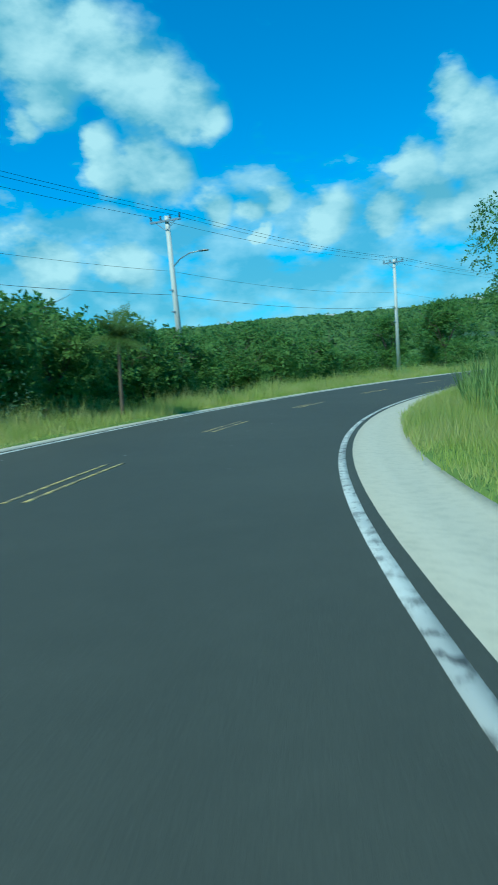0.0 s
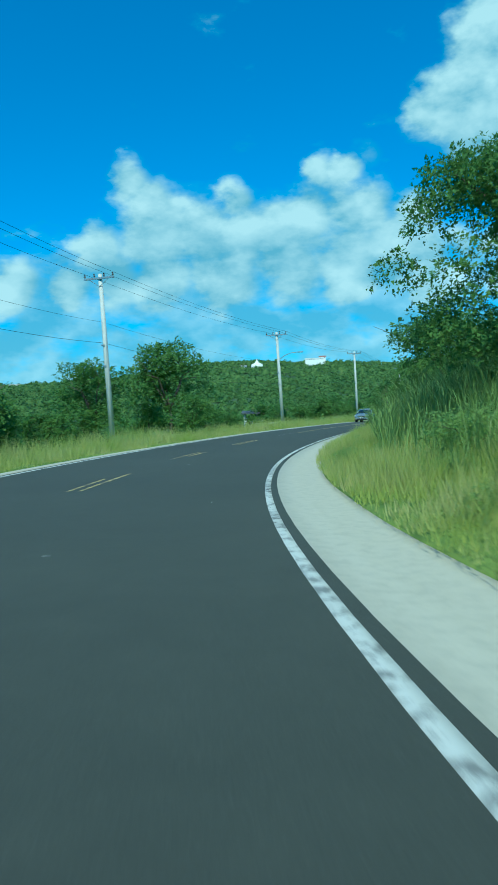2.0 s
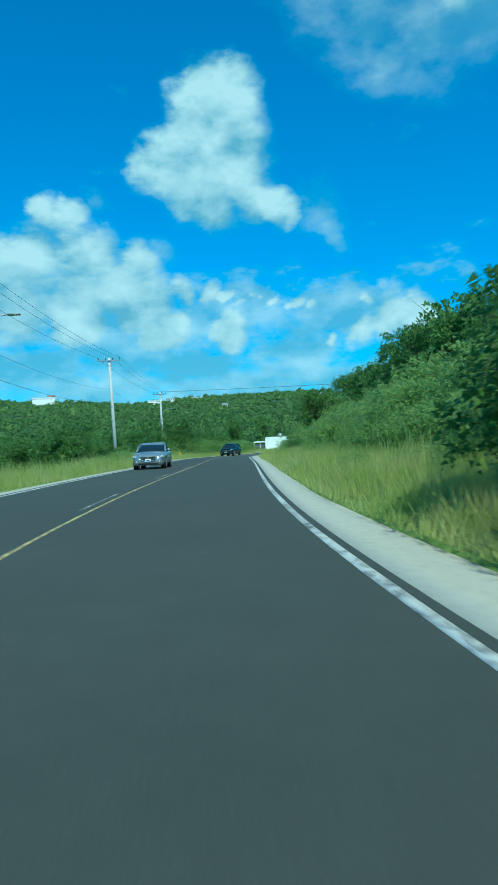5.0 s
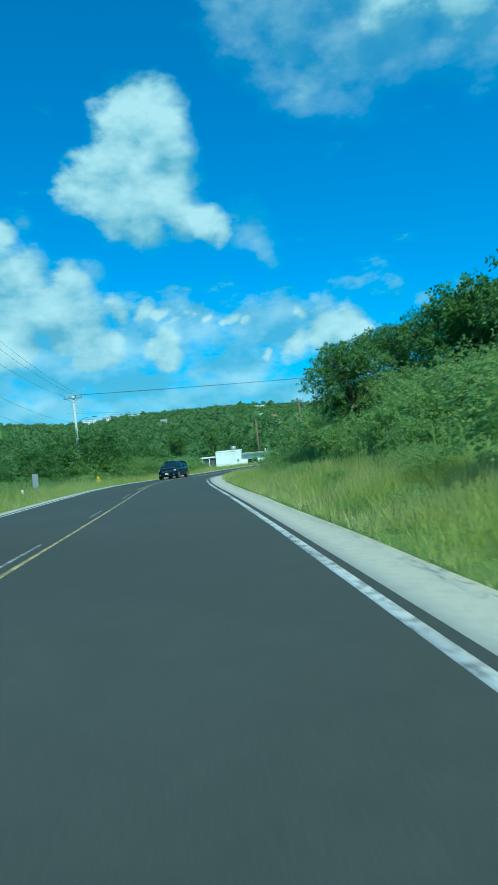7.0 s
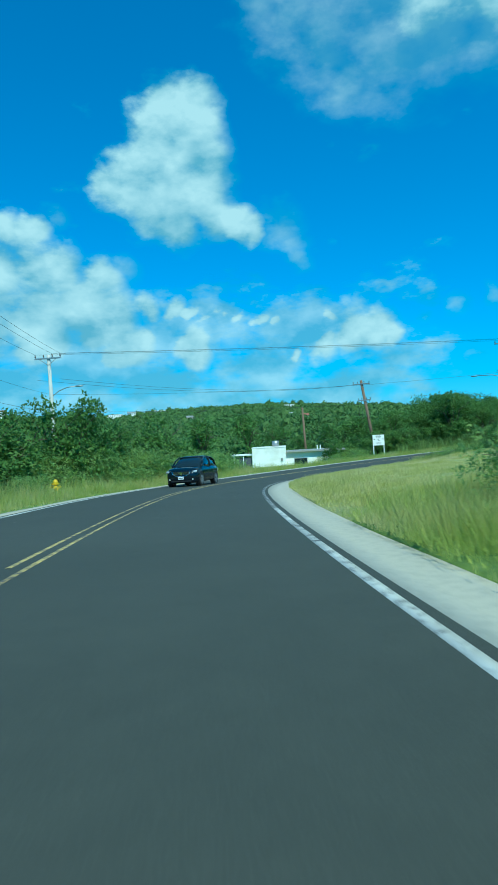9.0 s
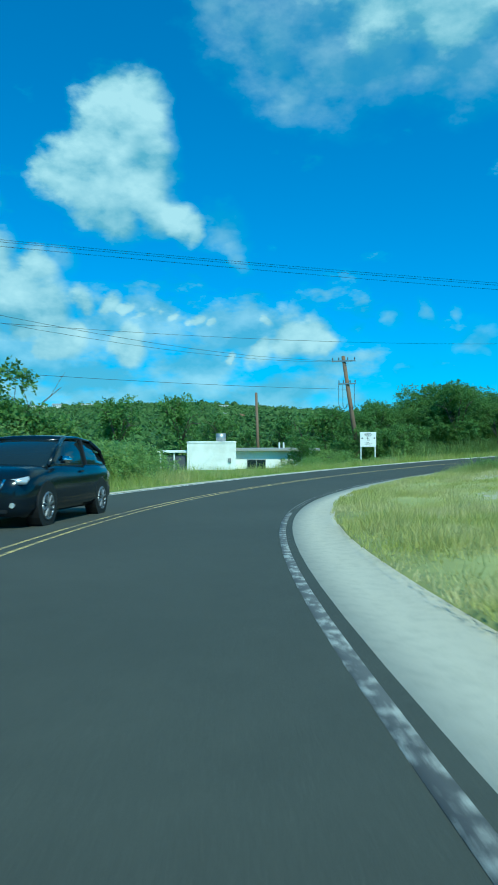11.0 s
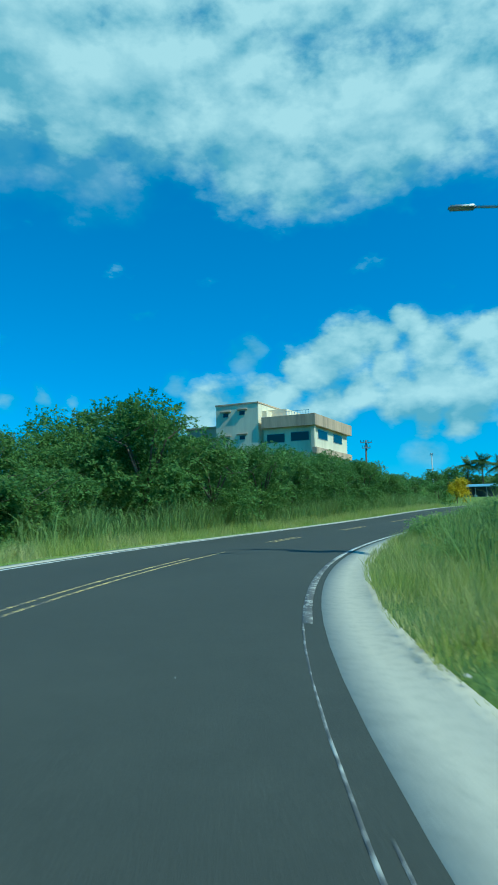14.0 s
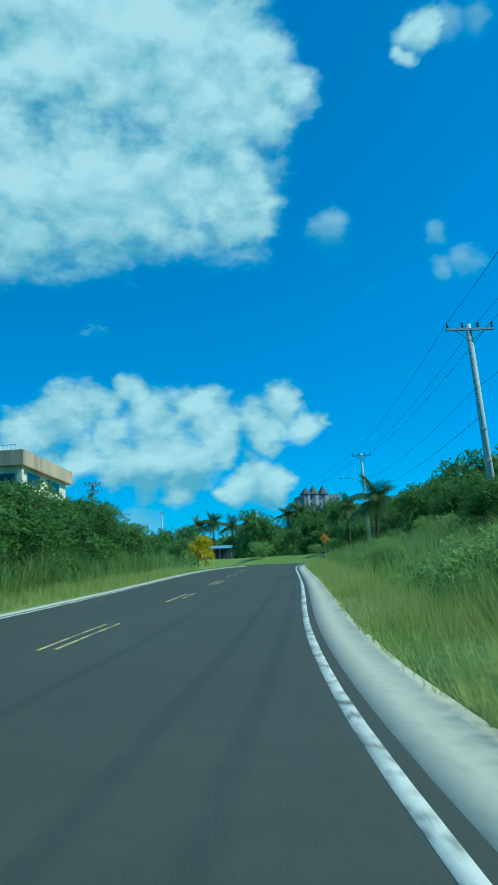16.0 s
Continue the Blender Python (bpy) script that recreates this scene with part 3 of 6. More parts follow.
# ---- road ----
road = strip("road", [-0.17, 1.8, 3.6, 5.4, 7.5], [0.0, 0.02, 0.035, 0.02, 0.0], M_ASPHALT)
tagged(road, "dark grey two-lane asphalt road curving downhill between verges", "road", kind="structure")
GUT = np.interp(np.arange(len(LX)) - N0, [0, 36, 50, 60, 85, 98, 108, 120, 130, 140, 150, 160, 200], [1.1, 1.0, 0.86, 0.7, 0.68, 0.82, 0.98, 0.9, 0.84, 0.8, 0.78, 0.66, 0.62])   # the gutter's width
gutter = strip("gutter", [-0.16, -0.17, -0.18 - GUT * 0.45, -0.18 - GUT * 0.85, -0.18 - GUT, -0.21 - GUT], [-0.1, 0.0, -0.04, -0.035, -0.01, -0.25], M_CONC, jitter=[0, 0, 0, 0, 0.04, 0.04])
tagged(gutter, "pale worn concrete gutter along the inside of the curve", "gutter", kind="structure")
kerb = strip("kerb_strip", [7.5, 7.52, 8.0, 8.02], [-0.1, 0.015, 0.0, -0.2], M_CONC, jitter=[0, 0, 0.12, 0.12])
tagged(kerb, "narrow pale concrete strip along the outer road edge", "kerb", kind="structure")
verge_r = strip("verge", [-0.15 - GUT, -0.24 - GUT, -2.2, -3.2, -4.6], [-0.12, 0.01, 0.06, 0.1, -0.1], M_GROUND, jitter=[0.05, 0.05, 0, 0, 0])
verge_r.data.materials.append(M_DRY)
_k = np.tile(np.arange(len(LX) - 1), 4)
verge_r.data.polygons.foreach_set("material_index", ((_k > N0 + 98) & (_k < N0 + 143)).astype(np.int32))
tagged(verge_r, "grassy verge beside the concrete gutter", "verge", kind="structure")
verge_l = strip("verge", [7.96, 8.1, 8.8, 9.8, 11.0], [-0.05, 0.03, -0.02, -0.12, -0.5], M_GROUND, jitter=[0.08, 0.08, 0, 0, 0])
tagged(verge_l, "grassy verge beyond the outer road edge", "verge", kind="structure")

# ---- road markings ----


def st(t):
    """Station index of a place along the road, counted in seconds of the drive."""
    return int(round(N0 + t * 10))


def marking(us, t0, t1, mat, label, dz=0.03, ragged=0.012):
    a, b = us
    top = [dz + 0.035 * (1 - abs(u - 3.6) / 3.9) for u in (a, b)]
    ob = strip("road_marking", [a, a + 0.005, b - 0.005, b], [top[0] - 0.012, top[0], top[1], top[1] - 0.012], mat, st(t0), st(t1) + 1, jitter=[ragged] * 4)
    return tagged(ob, label, "road marking", kind="structure")


marking((-0.06, 0.06), -4.9, 10.2, M_WHITE, "worn white edge line on the asphalt", 0.004)
marking((-0.06, 0.06), 10.2, 12.3, M_WHITEW, "flaking white edge line on the asphalt", 0.004)
marking((0.035, 0.06), 12.2, 14.6, M_WHITEW, "edge line worn down to a thin broken rim", 0.004, 0.02)
for k in range(4):
    marking((-0.055, -0.035), 12.4 + k * 0.5, 12.7 + k * 0.5, M_WHITEW, "worn remnant of the white edge line", 0.004, 0.02)
marking((-0.06, 0.06), 14.6, 15.4, M_WHITEW, "flaking white edge line on the asphalt", 0.004)
marking((-0.06, 0.06), 15.4, 28.5, M_WHITE, "worn white edge line on the asphalt", 0.004)
marking((7.2, 7.36), -4.9, 28.5, M_WHITE, "worn white outer edge line on the asphalt", 0.004)
marking((3.52, 3.59), 5.4, 15.6, M_YELLOW, "faded yellow centre line", 0.006)
marking((3.77, 3.84), 9.6, 15.4, M_YELLOW, "faded yellow second centre line", 0.006)
for k, t0 in enumerate([-2.6, -1.8, -1.0, -0.2, 0.6, 1.4, 2.15, 2.95, 3.7, 4.4, 16.0, 16.8, 17.6, 18.35, 19.1, 19.9]):
    marking((3.52, 3.59), t0 + 0.05, t0 + 0.32, M_YELLOW, "short faded yellow centre dash", 0.006, 0.02)
    marking((3.77, 3.84), t0, t0 + 0.3, M_YELLOW, "short faded yellow centre dash", 0.006, 0.02)
for t0 in [5.1, 5.9, 6.7, 7.5, 8.2, 8.9]:
    marking((3.77, 3.84), t0, t0 + 0.25, M_WHITEW, "short worn pale centre dash", 0.006, 0.02)


def paint_chips():
    """Small pale chips and scars lying loose over the carriageway."""
    rng = np.random.default_rng(3)
    V, F = [], []
    for k in range(180):
        i = int(rng.integers(N0 - 10, N0 + 225))
        u = rng.uniform(0.6, 6.9)
        p = np.array(at(i, u, 0.012 + 0.035 * (1 - abs(u - 3.6) / 3.9)))
        r, a0, n = rng.uniform(0.008, 0.026), rng.random() * 6.3, 6
        stretch = rng.uniform(1, 3)
        for j in range(n):
            a = a0 + 2 * math.pi * j / n
            q = r * rng.uniform(0.6, 1.3)
            V.append(p + np.array([math.cos(a) * q * stretch, math.sin(a) * q, 0]))
        F.append(list(range(k * n, k * n + n)))
    ob = mesh_ob("road_chips", [tuple(v) for v in V], F, M_WHITEW)
    tagged(ob, "small pale chips and scars scattered on the asphalt", "road wear", kind="stuff")


paint_chips()

# ---- utility poles ----


def insulator(bm, x, y, z):
    for k, (r, h) in enumerate([(0.03, 0.12), (0.07, 0.06), (0.05, 0.05), (0.065, 0.05)]):
        rod_bm((x, y, z + 0.07 * k), (x, y, z + 0.07 * k + h), r, r * 0.8, 8, bm)
    return bm


def concrete_pole(top, base_z, turn, label, lean=(0, 0), lamp=None, arm=1.15, reach=2.55, lamp_at=0.69):
    """A tapered round concrete pole with a steel crossarm, braces and pin insulators; lamp: the arm's side (+1 or -1)."""
    x, y, zt = top
    h = zt - base_z
    ob = thing("utility_pole", pose(x - lean[0], y - lean[1], base_z, 0, 0, turn), label, "utility pole", "poles along the road")
    c, s = math.cos(radians(turn)), math.sin(radians(turn))
    lx, ly = lean[0] * c + lean[1] * s, -lean[0] * s + lean[1] * c
    part("pole", rod_bm((0, 0, -0.5), (lx, ly, h), 0.2, 0.13, 16), M_POLE, ob, smooth=True)
    part("crossarm", box_bm(lx - arm, ly - 0.22, h - 0.36, lx + arm, ly - 0.12, h - 0.24, 0.01), M_STEEL, ob)
    bm = rod_bm((lx - 0.75, ly - 0.17, h - 0.34), (lx, ly - 0.14, h - 0.85), 0.022, seg=6)
    part("brace", rod_bm((lx + 0.75, ly - 0.17, h - 0.34), (lx, ly - 0.14, h - 0.85), 0.022, seg=6, bm=bm), M_STEEL, ob)
    for a in (-arm + 0.07, -0.35, 0.4, arm - 0.07):
        part("insulator", insulator(bmesh.new(), lx + a, ly - 0.17, h - 0.24), M_PORC, ob, smooth=True)
    for k in (0.42, 0.55):
        part("bracket", box_bm(lx * k - 0.2, ly * k - 0.24, h * k, lx * k + 0.05, ly * k - 0.1, h * k + 0.1, 0.01), M_STEEL, ob)
    if lamp:
        z0 = h * lamp_at
        pts = [(lx * .7, 0, z0), (lx * .7 + lamp * 0.7, -0.1, z0 + 0.45), (lx * .7 + lamp * 1.5, -0.2, z0 + 0.7), (lx * .7 + lamp * (reach - 0.25), -0.2, z0 + 0.75)]
        la = part("lamp_arm", tube_bm(pts, 0.035, 8), M_STEEL, ob, smooth=True)
        bm = box_bm(-0.32, -0.11, -0.05, 0.32, 0.11, 0.05, 0.04)
        bmesh.ops.translate(bm, verts=bm.verts, vec=(lx * .7 + lamp * reach, -0.2, z0 + 0.74))
        part("lamp_head", bm, M_STEEL, la, "grey street lamp head", True)
    return ob


def wire(a, b, sag, r=0.01, name="overhead_wire"):
    a, b = Vector(a), Vector(b)
    pts = [a.lerp(b, k / 14) - Vector((0, 0, sag * 4 * (k / 14) * (1 - k / 14))) for k in range(15)]
    ob = thing(name, Matrix.Identity(4), "thin dark overhead wire strung between poles", "wire", "overhead wires")
    part("strand", tube_bm(pts, r, 5), M_WIRE, ob)


def tip(p, turn, a, down=0.05):
    """The place of a wire on the crossarm of the pole p."""
    c, s = math.cos(radians(turn)), math.sin(radians(turn))
    return (p[0] + c * a + s * 0.17, p[1] + s * a - c * 0.17, p[2] + down)


P_Z = (-26.0, 6.0, 9.5)
P_A, P_B, P_C, P_D, P_E = (-12.1, 41.3, 7.25), (1.85, 72.7, 6.5), (21.7, 97.0, 4.45), (44.1, 127.6, 3.75), (69.75, 162.55, 2.1)
P_N, P_K, P_L, P_M, P_J = (111.57, 146.4, 2.95), (148.3, 137.5, 3.95), (199.2, 125.8, 6.8), (297.6, 121.5, 9.6), (290.0, 146.5, 9.3)
TURNS = {"Z": -20, "A": -22, "B": -35, "C": -36, "D": -36, "E": -50, "N": -80, "K": -97, "L": -100, "M": -100, "J": -95}
concrete_pole(P_Z, 0.5, -20, "pale concrete utility pole with a crossarm in the roadside scrub")
concrete_pole(P_A, -2.5, -22, "pale concrete utility pole with street lamp standing in shrubs", (-0.35, 0.1), 1)
concrete_pole(P_B, -4.2, -35, "pale concrete utility pole with crossarm beside a round tree", (-0.2, 0.1))
concrete_pole(P_C, -5.3, -36, "pale concrete utility pole with street lamp on open grass", (-0.3, 0.1), 1)
concrete_pole(P_D, -7.4, -36, "pale concrete utility pole at the outer road edge", (-0.2, 0.1))
concrete_pole(P_E, -9.0, -50, "concrete utility pole with lamp arm rising from thick scrub", (-0.1, 0.1), 1)
concrete_pole(P_N, -8.5, -80, "concrete utility pole with a street lamp and two transformers", (0.1, 0.1), -1, reach=3.4, lamp_at=0.64)
concrete_pole(P_K, -7.6, -97, "tall pale concrete utility pole on the grassy bank", (-0.2, 0.55))
concrete_pole(P_L, -5.0, -100, "pale concrete utility pole beside a palm tree", (-0.2, 0.3), -1)
concrete_pole(P_M, -3.5, -100, "distant pale concrete utility pole among coconut palms")
concrete_pole(P_J, -3.5, -95, "distant slim concrete utility pole above green scrub", arm=0.35)
for a, b, k in ((P_Z, P_A, "ZA"), (P_A, P_B, "AB"), (P_B, P_C, "BC"), (P_C, P_D, "CD"), (P_D, P_E, "DE"), (P_E, P_N, "EN"), (P_N, P_K, "NK"), (P_K, P_L, "KL"), (P_L, P_M, "LM")):
    d = math.dist(a, b)
    for off in (-1.08, 0.4, 1.08):
        wire(tip(a, TURNS[k[0]], off), tip(b, TURNS[k[1]], off), d * (0.003 if k == "EN" else 0.012))
    for low in ((3.2,) if k in ("EN", "NK") else (3.2, 4.6)):
        wire((a[0], a[1], a[2] - low), (b[0], b[1], b[2] - low), d * 0.014, 0.011 if low > 4 else 0.008)


def transformer(x, y, z):
    ob = thing("pole_transformer", pose(x, y, z), "grey cylindrical transformer hung on the concrete pole", "transformer", "pole transformers")
    part("tank", rod_bm((0, 0, 0), (0, 0, 0.95), 0.27, 0.27, 16), M_STEEL, ob, smooth=True)
    part("lid", rod_bm((0, 0, 0.95), (0, 0, 1.02), 0.3, 0.22, 16), M_STEEL, ob)
    part("bushing", insulator(bmesh.new(), 0.1, 0, 1.02), M_PORC, ob)
    part("hanger", box_bm(-0.06, 0.2, 0.3, 0.06, 0.62, 0.4), M_STEEL, ob)


transformer(P_N[0] - 0.08, P_N[1] + 0.46, -0.45)
transformer(P_N[0] + 0.08, P_N[1] - 0.46, -0.6)


def wooden_pole(base, top, turn, label, arms=(), r=0.15):
    bx, by, bz = base
    ob = thing("wooden_pole", pose(bx, by, bz, 0, 0, turn), label, "utility pole", "poles along the road")
    inv = Matrix.Rotation(radians(-turn), 3, "Z")
    d = inv @ (Vector(top) - Vector(base))
    part("pole", rod_bm((0, 0, -0.3), d, r * 1.2, r * 0.85, 12), M_WOODP, ob, smooth=True)
    for f, half, hang in arms:
        p = d * f
        part("crossarm", box_bm(p.x - half, p.y - 0.26, p.z - 0.07, p.x + half, p.y - 0.15, p.z + 0.07, 0.01), M_STEEL, ob, "weathered grey crossarm")
        for a in (-half + 0.08, -half * 0.4, half * 0.35, half - 0.08):
            part("insulator", insulator(bmesh.new(), p.x + a, p.y - 0.2, p.z + 0.07), M_PORC, ob, smooth=True)
        if hang:
            for a, b in ((-half + 0.05, -0.12), (-half + 0.45, -0.12), (half - 0.15, 0.1)):
                pts = [(p.x + a + (b + 0.15 - a) * smooth01(0.45, 1, k / 9) * 1.0, p.y - 0.22, p.z - 2.4 * math.sin(min(1, k / 7) * math.pi / 2) + 0.5 * max(0, k - 7) / 2) for k in range(10)]
                part("cable", tube_bm(pts, 0.022, 5), M_WIRE, ob)
        else:
            part("brace", rod_bm((p.x + half * 0.5, p.y - 0.2, p.z - 0.06), (p.x, p.y - 0.17, p.z - 0.5), 0.02, seg=6), M_STEEL, ob)
    return ob


wooden_pole((117.0, 168.5, -9.6), (116.1, 169.85, 1.15), -66, "leaning weathered wooden utility pole with two crossarms and cables", ((0.955, 1.15, False), (0.755, 0.85, True)), 0.2)
wooden_pole((119.3, 184.0, -12.0), (119.15, 184.3, -1.5), -50, "bare weathered wooden pole standing in the scrub", (), 0.17)
wooden_pole((190.9, 157.6, -4.0), (190.9, 157.5, 2.9), -84, "distant wooden utility pole with short crossarms in scrub", ((0.95, 0.8, False), (0.84, 0.6, False)), 0.13)
for off in (-1.0, 0.9):
    wire(tip((116.1, 169.85, 0.6), -66, off), tip(P_E, -50, off, -2.0), 0.9)
wire((116.3, 169.5, -2.0), (30.0, 185.0, 1.0), 1.2, 0.014)

# ---- plants ----
RNG = np.random.default_rng(11)


def unit(v):
    return v / np.maximum(np.linalg.norm(v, axis=1, keepdims=True), 1e-6)


def leaf_cloud(blobs, n, size, rng, droop=0.3, spray=6, slim=0.36):
    """n pointed leaves over the lumps (x, y, z, r) of a crown, set in sprays along drooping twigs."""
    B = np.array(blobs, float)
    w = B[:, 3] ** 2
    m = n // spray
    k = rng.choice(len(B), m, p=w / w.sum())
    d = unit(rng.normal(size=(m, 3)))
    d[:, 2] = np.where(d[:, 2] < -0.35, -d[:, 2], d[:, 2])
    lump = 1 + 0.16 * np.sin(d[:, 0] * 5 + k) * np.sin(d[:, 1] * 6 + 2 * k) + 0.1 * np.sin(d[:, 2] * 11 + 3 * k)
    c = B[k, :3] + d * (B[k, 3] * lump * (0.6 + 0.42 * rng.random(m) ** 0.6))[:, None]
    ax = unit(d * 0.7 + rng.normal(size=(m, 3)) * 0.6)
    nrm = unit(d * 0.5 + rng.normal(size=(m, 3)) * 0.35 + np.array([0, 0, 0.55]))
    side = unit(np.cross(ax, nrm))
    run = (size * spray * 0.34 * (0.7 + 0.6 * rng.random(m)))[:, None]
    V = []
    for j in range(spray):
        f, sg = j / max(spray - 1, 1), (1 if j % 2 else -1)
        base = c + ax * (f - 0.3) * run
        base[:, 2] -= droop * run[:, 0] * f * f
        L = (size * (0.65 + 0.7 * rng.random(m)) * (1 - 0.25 * f))[:, None]
        t = unit(ax * (0.45 + 0.5 * f) + side * sg * (0.95 - 0.6 * f) + rng.normal(size=(m, 3)) * 0.22)
        t[:, 2] -= droop * 0.6
        t = unit(t)
        s = unit(np.cross(unit(nrm + rng.normal(size=(m, 3)) * 0.4), t))
        V.append(np.stack([base + t * L * 0.2 - s * L * slim, base + t * L * 0.3 + s * L * slim, base + t * L * 1.05], 1))
    V = np.concatenate(V).reshape(-1, 3)
    return V, np.arange(len(V)).reshape(-1, 3)


def crown_lumps(h, r, base, n, rng, top=0.75, clump=1.0):
    """Lumps of an uneven crown, with gaps."""
    out = []
    for k in range(n):
        a, q = rng.random() * 2 * math.pi, rng.random() ** 0.6
        z = base + (h - base) * (0.12 + 0.8 * rng.random())
        f = math.sqrt(max(0.08, 1 - ((z - base) / (h - base) - 0.35) ** 2 / 0.62))
        rr = r * (0.22 + 0.2 * rng.random()) * clump
        out.append((math.cos(a) * q * r * f * top, math.sin(a) * q * r * f * top, min(z, h - rr * 0.8), rr))
    return out


def limbs(bm, h, r, n, rng, r0):
    seg = 5 if r0 < 0.1 else 7
    n = 3 if r0 < 0.05 else n
    fork = h * 0.32
    lean = Vector((rng.normal() * 0.12 * h * 0.3, rng.normal() * 0.12 * h * 0.3, fork))
    tube_bm([(0, 0, -0.3), lean * 0.5 + Vector((0.05, 0, 0)), lean], r0, seg, bm, r0 * 0.7)
    for k in range(n):
        a = 2 * math.pi * k / n + rng.random()
        e = Vector((math.cos(a) * r * 0.6, math.sin(a) * r * 0.6, h * (0.6 + 0.25 * rng.random())))
        m = lean.lerp(e, 0.5) + Vector((0, 0, 0.15 * h))
        tube_bm([lean, m, e], r0 * 0.55, seg - 1, bm, r0 * 0.12)
        f = m.lerp(e, 0.4)
        g = f + Vector((rng.normal() * r * 0.3, rng.normal() * r * 0.3, 0.2 * h))
        tube_bm([f, g], r0 * 0.22, 4, bm, r0 * 0.06)
    return bm


def tree(name, h, r, n_leaf, size, seed, label, category, mat=None, base=0.22, lumps=26, trunk=0.14, group="", clump=1.0):
    rng = np.random.default_rng(seed)
    ob = thing(name, Matrix.Identity(4), label, category, group)
    part("trunk", limbs(bmesh.new(), h, r, 6, rng, trunk), M_BARK, ob, smooth=True)
    V, F = leaf_cloud(crown_lumps(h, r, h * base, lumps, rng, 0.75 if clump == 1 else 0.95, clump), n_leaf, size, rng)
    mesh_ob("crown", V, F, mat or M_LEAF, ob)
    return ob


def place(proto, x, y, size=1.0, turn=0.0, sink=0.15, z=None, tall=1.0):
    gz = float(ground_z([x], [y])[0]) if z is None else z
    ob = copy_thing(proto, pose(x, y, gz - sink, 0, 0, turn))
    ob.scale = (size, size, size * tall)
    return ob


def drop(proto):
    for o in (*proto.children_recursive, proto):
        bpy.data.objects.remove(o)


SHRUBS = [tree("shrub", 4.2, 2.4, 4800, 0.21, 20 + k, lab, "shrub", None, 0.02, 22, 0.07, "roadside shrubs") for k, lab in enumerate((
    "dense dark green roadside shrub with small leaves", "broad green shrub in the roadside scrub", "bushy mid-green shrub with a ragged top"))]
SCRUB = [tree("shrub", 4.2, 2.6, 2000, 0.34, 30 + k, lab, "shrub", None, 0.02, 18, 0.07, "scrub behind the verge") for k, lab in enumerate((
    "green scrub bush standing behind the verge", "rounded scrub bush of mixed green leaves"))]
TREES = [tree("tree", 6.5, 3.4, 15000, 0.19, 40 + k, lab, "tree", None, 0.1, 30, 0.13, "roadside trees") for k, lab in enumerate((
    "round dark green tree with a dense crown", "spreading green tree with an uneven crown"))]

WOOD = [tree("tree", 6.5, 3.6, 2400, 0.38, 50 + k, lab, "tree", None, 0.1, 24, 0.13, "trees behind the roadside") for k, lab in enumerate((
    "green tree in the wood behind the roadside", "leafy tree with a domed crown in the wood"))]


def open_ground(x, y):
    """The cleared plot and grass slope in front of the white house, and the grass by the sign."""
    return (math.hypot(x - 103, y - 170) < 15 and y < 185) or math.hypot(x - 113.2, y - 165) < 3.5 or math.hypot(x - 214, y - 173) < 14


def scatter(t0, t1, u0, u1, step, protos, smin, smax, seed, skip=0.0):
    rng = np.random.default_rng(seed)
    t = t0
    while t < t1:
        u = u0 + (u1 - u0) * rng.random()
        i = min(max(st(t), 0), len(LX) - 1)
        x, y, _ = at(i, u)
        x, y = x + rng.normal() * 0.5, y + rng.normal() * 0.5
        k, s, a, b = int(rng.integers(len(protos))), smin + (smax - smin) * rng.random(), rng.random() * 360, 0.9 + 0.3 * rng.random()
        if rng.random() >= skip and not (u > 0 and open_ground(x, y)):
            if not (228 < x < 298 and abs(y - 134 - (289 - x) * 0.094) < 5.5):
                place(protos[k], x, y, s, a, 0.25, tall=b)
        t += step * (0.7 + 0.6 * rng.random())


# outer side, first thicket round the lamp pole
scatter(-1.6, 3.0, 12.4, 14.4, 0.17, SHRUBS, 0.95, 1.25, 1)
scatter(2.9, 4.6, 16.5, 20.0, 0.18, SHRUBS, 0.9, 1.2, 24)
scatter(2.8, 4.4, 20.0, 24.0, 0.2, WOOD, 0.75, 0.95, 25)
scatter(-1.6, 2.9, 16, 19, 0.25, WOOD, 0.85, 1.05, 2)
# scrub behind the poles
scatter(3.0, 9.6, 19, 26, 0.26, SCRUB, 0.55, 0.85, 3)
scatter(3.5, 9.8, 27, 40, 0.2, SCRUB, 0.5, 0.85, 4)
scatter(6.2, 10.2, 14.5, 17, 0.3, SHRUBS, 0.5, 0.8, 5)
scatter(8.8, 11.6, 13.5, 17, 0.2, SHRUBS, 0.65, 0.95, 6)
scatter(11.5, 13.2, 13.0, 17, 0.15, SHRUBS, 1.05, 1.35, 23)
# trees below the pale building
scatter(15.3, 20.5, 13.5, 16.5, 0.22, SHRUBS, 0.7, 1.05, 7)
scatter(15.4, 16.6, 18.0, 23, 0.24, TREES, 0.68, 0.85, 8)
scatter(16.6, 18.2, 17.5, 22, 0.22, TREES, 0.85, 1.12, 21)
scatter(18.2, 19.8, 17.5, 23, 0.24, TREES, 0.75, 1.0, 22)
place(TREES[1], 136.0, 168.0, 1.25, 25)
scatter(19.2, 24.0, 14, 24, 0.25, WOOD, 0.6, 0.85, 15)
scatter(15.0, 21.0, 24, 38, 0.24, WOOD, 0.8, 1.05, 9)
scatter(13.0, 16.5, 34, 48, 0.3, WOOD, 0.6, 0.8, 16)
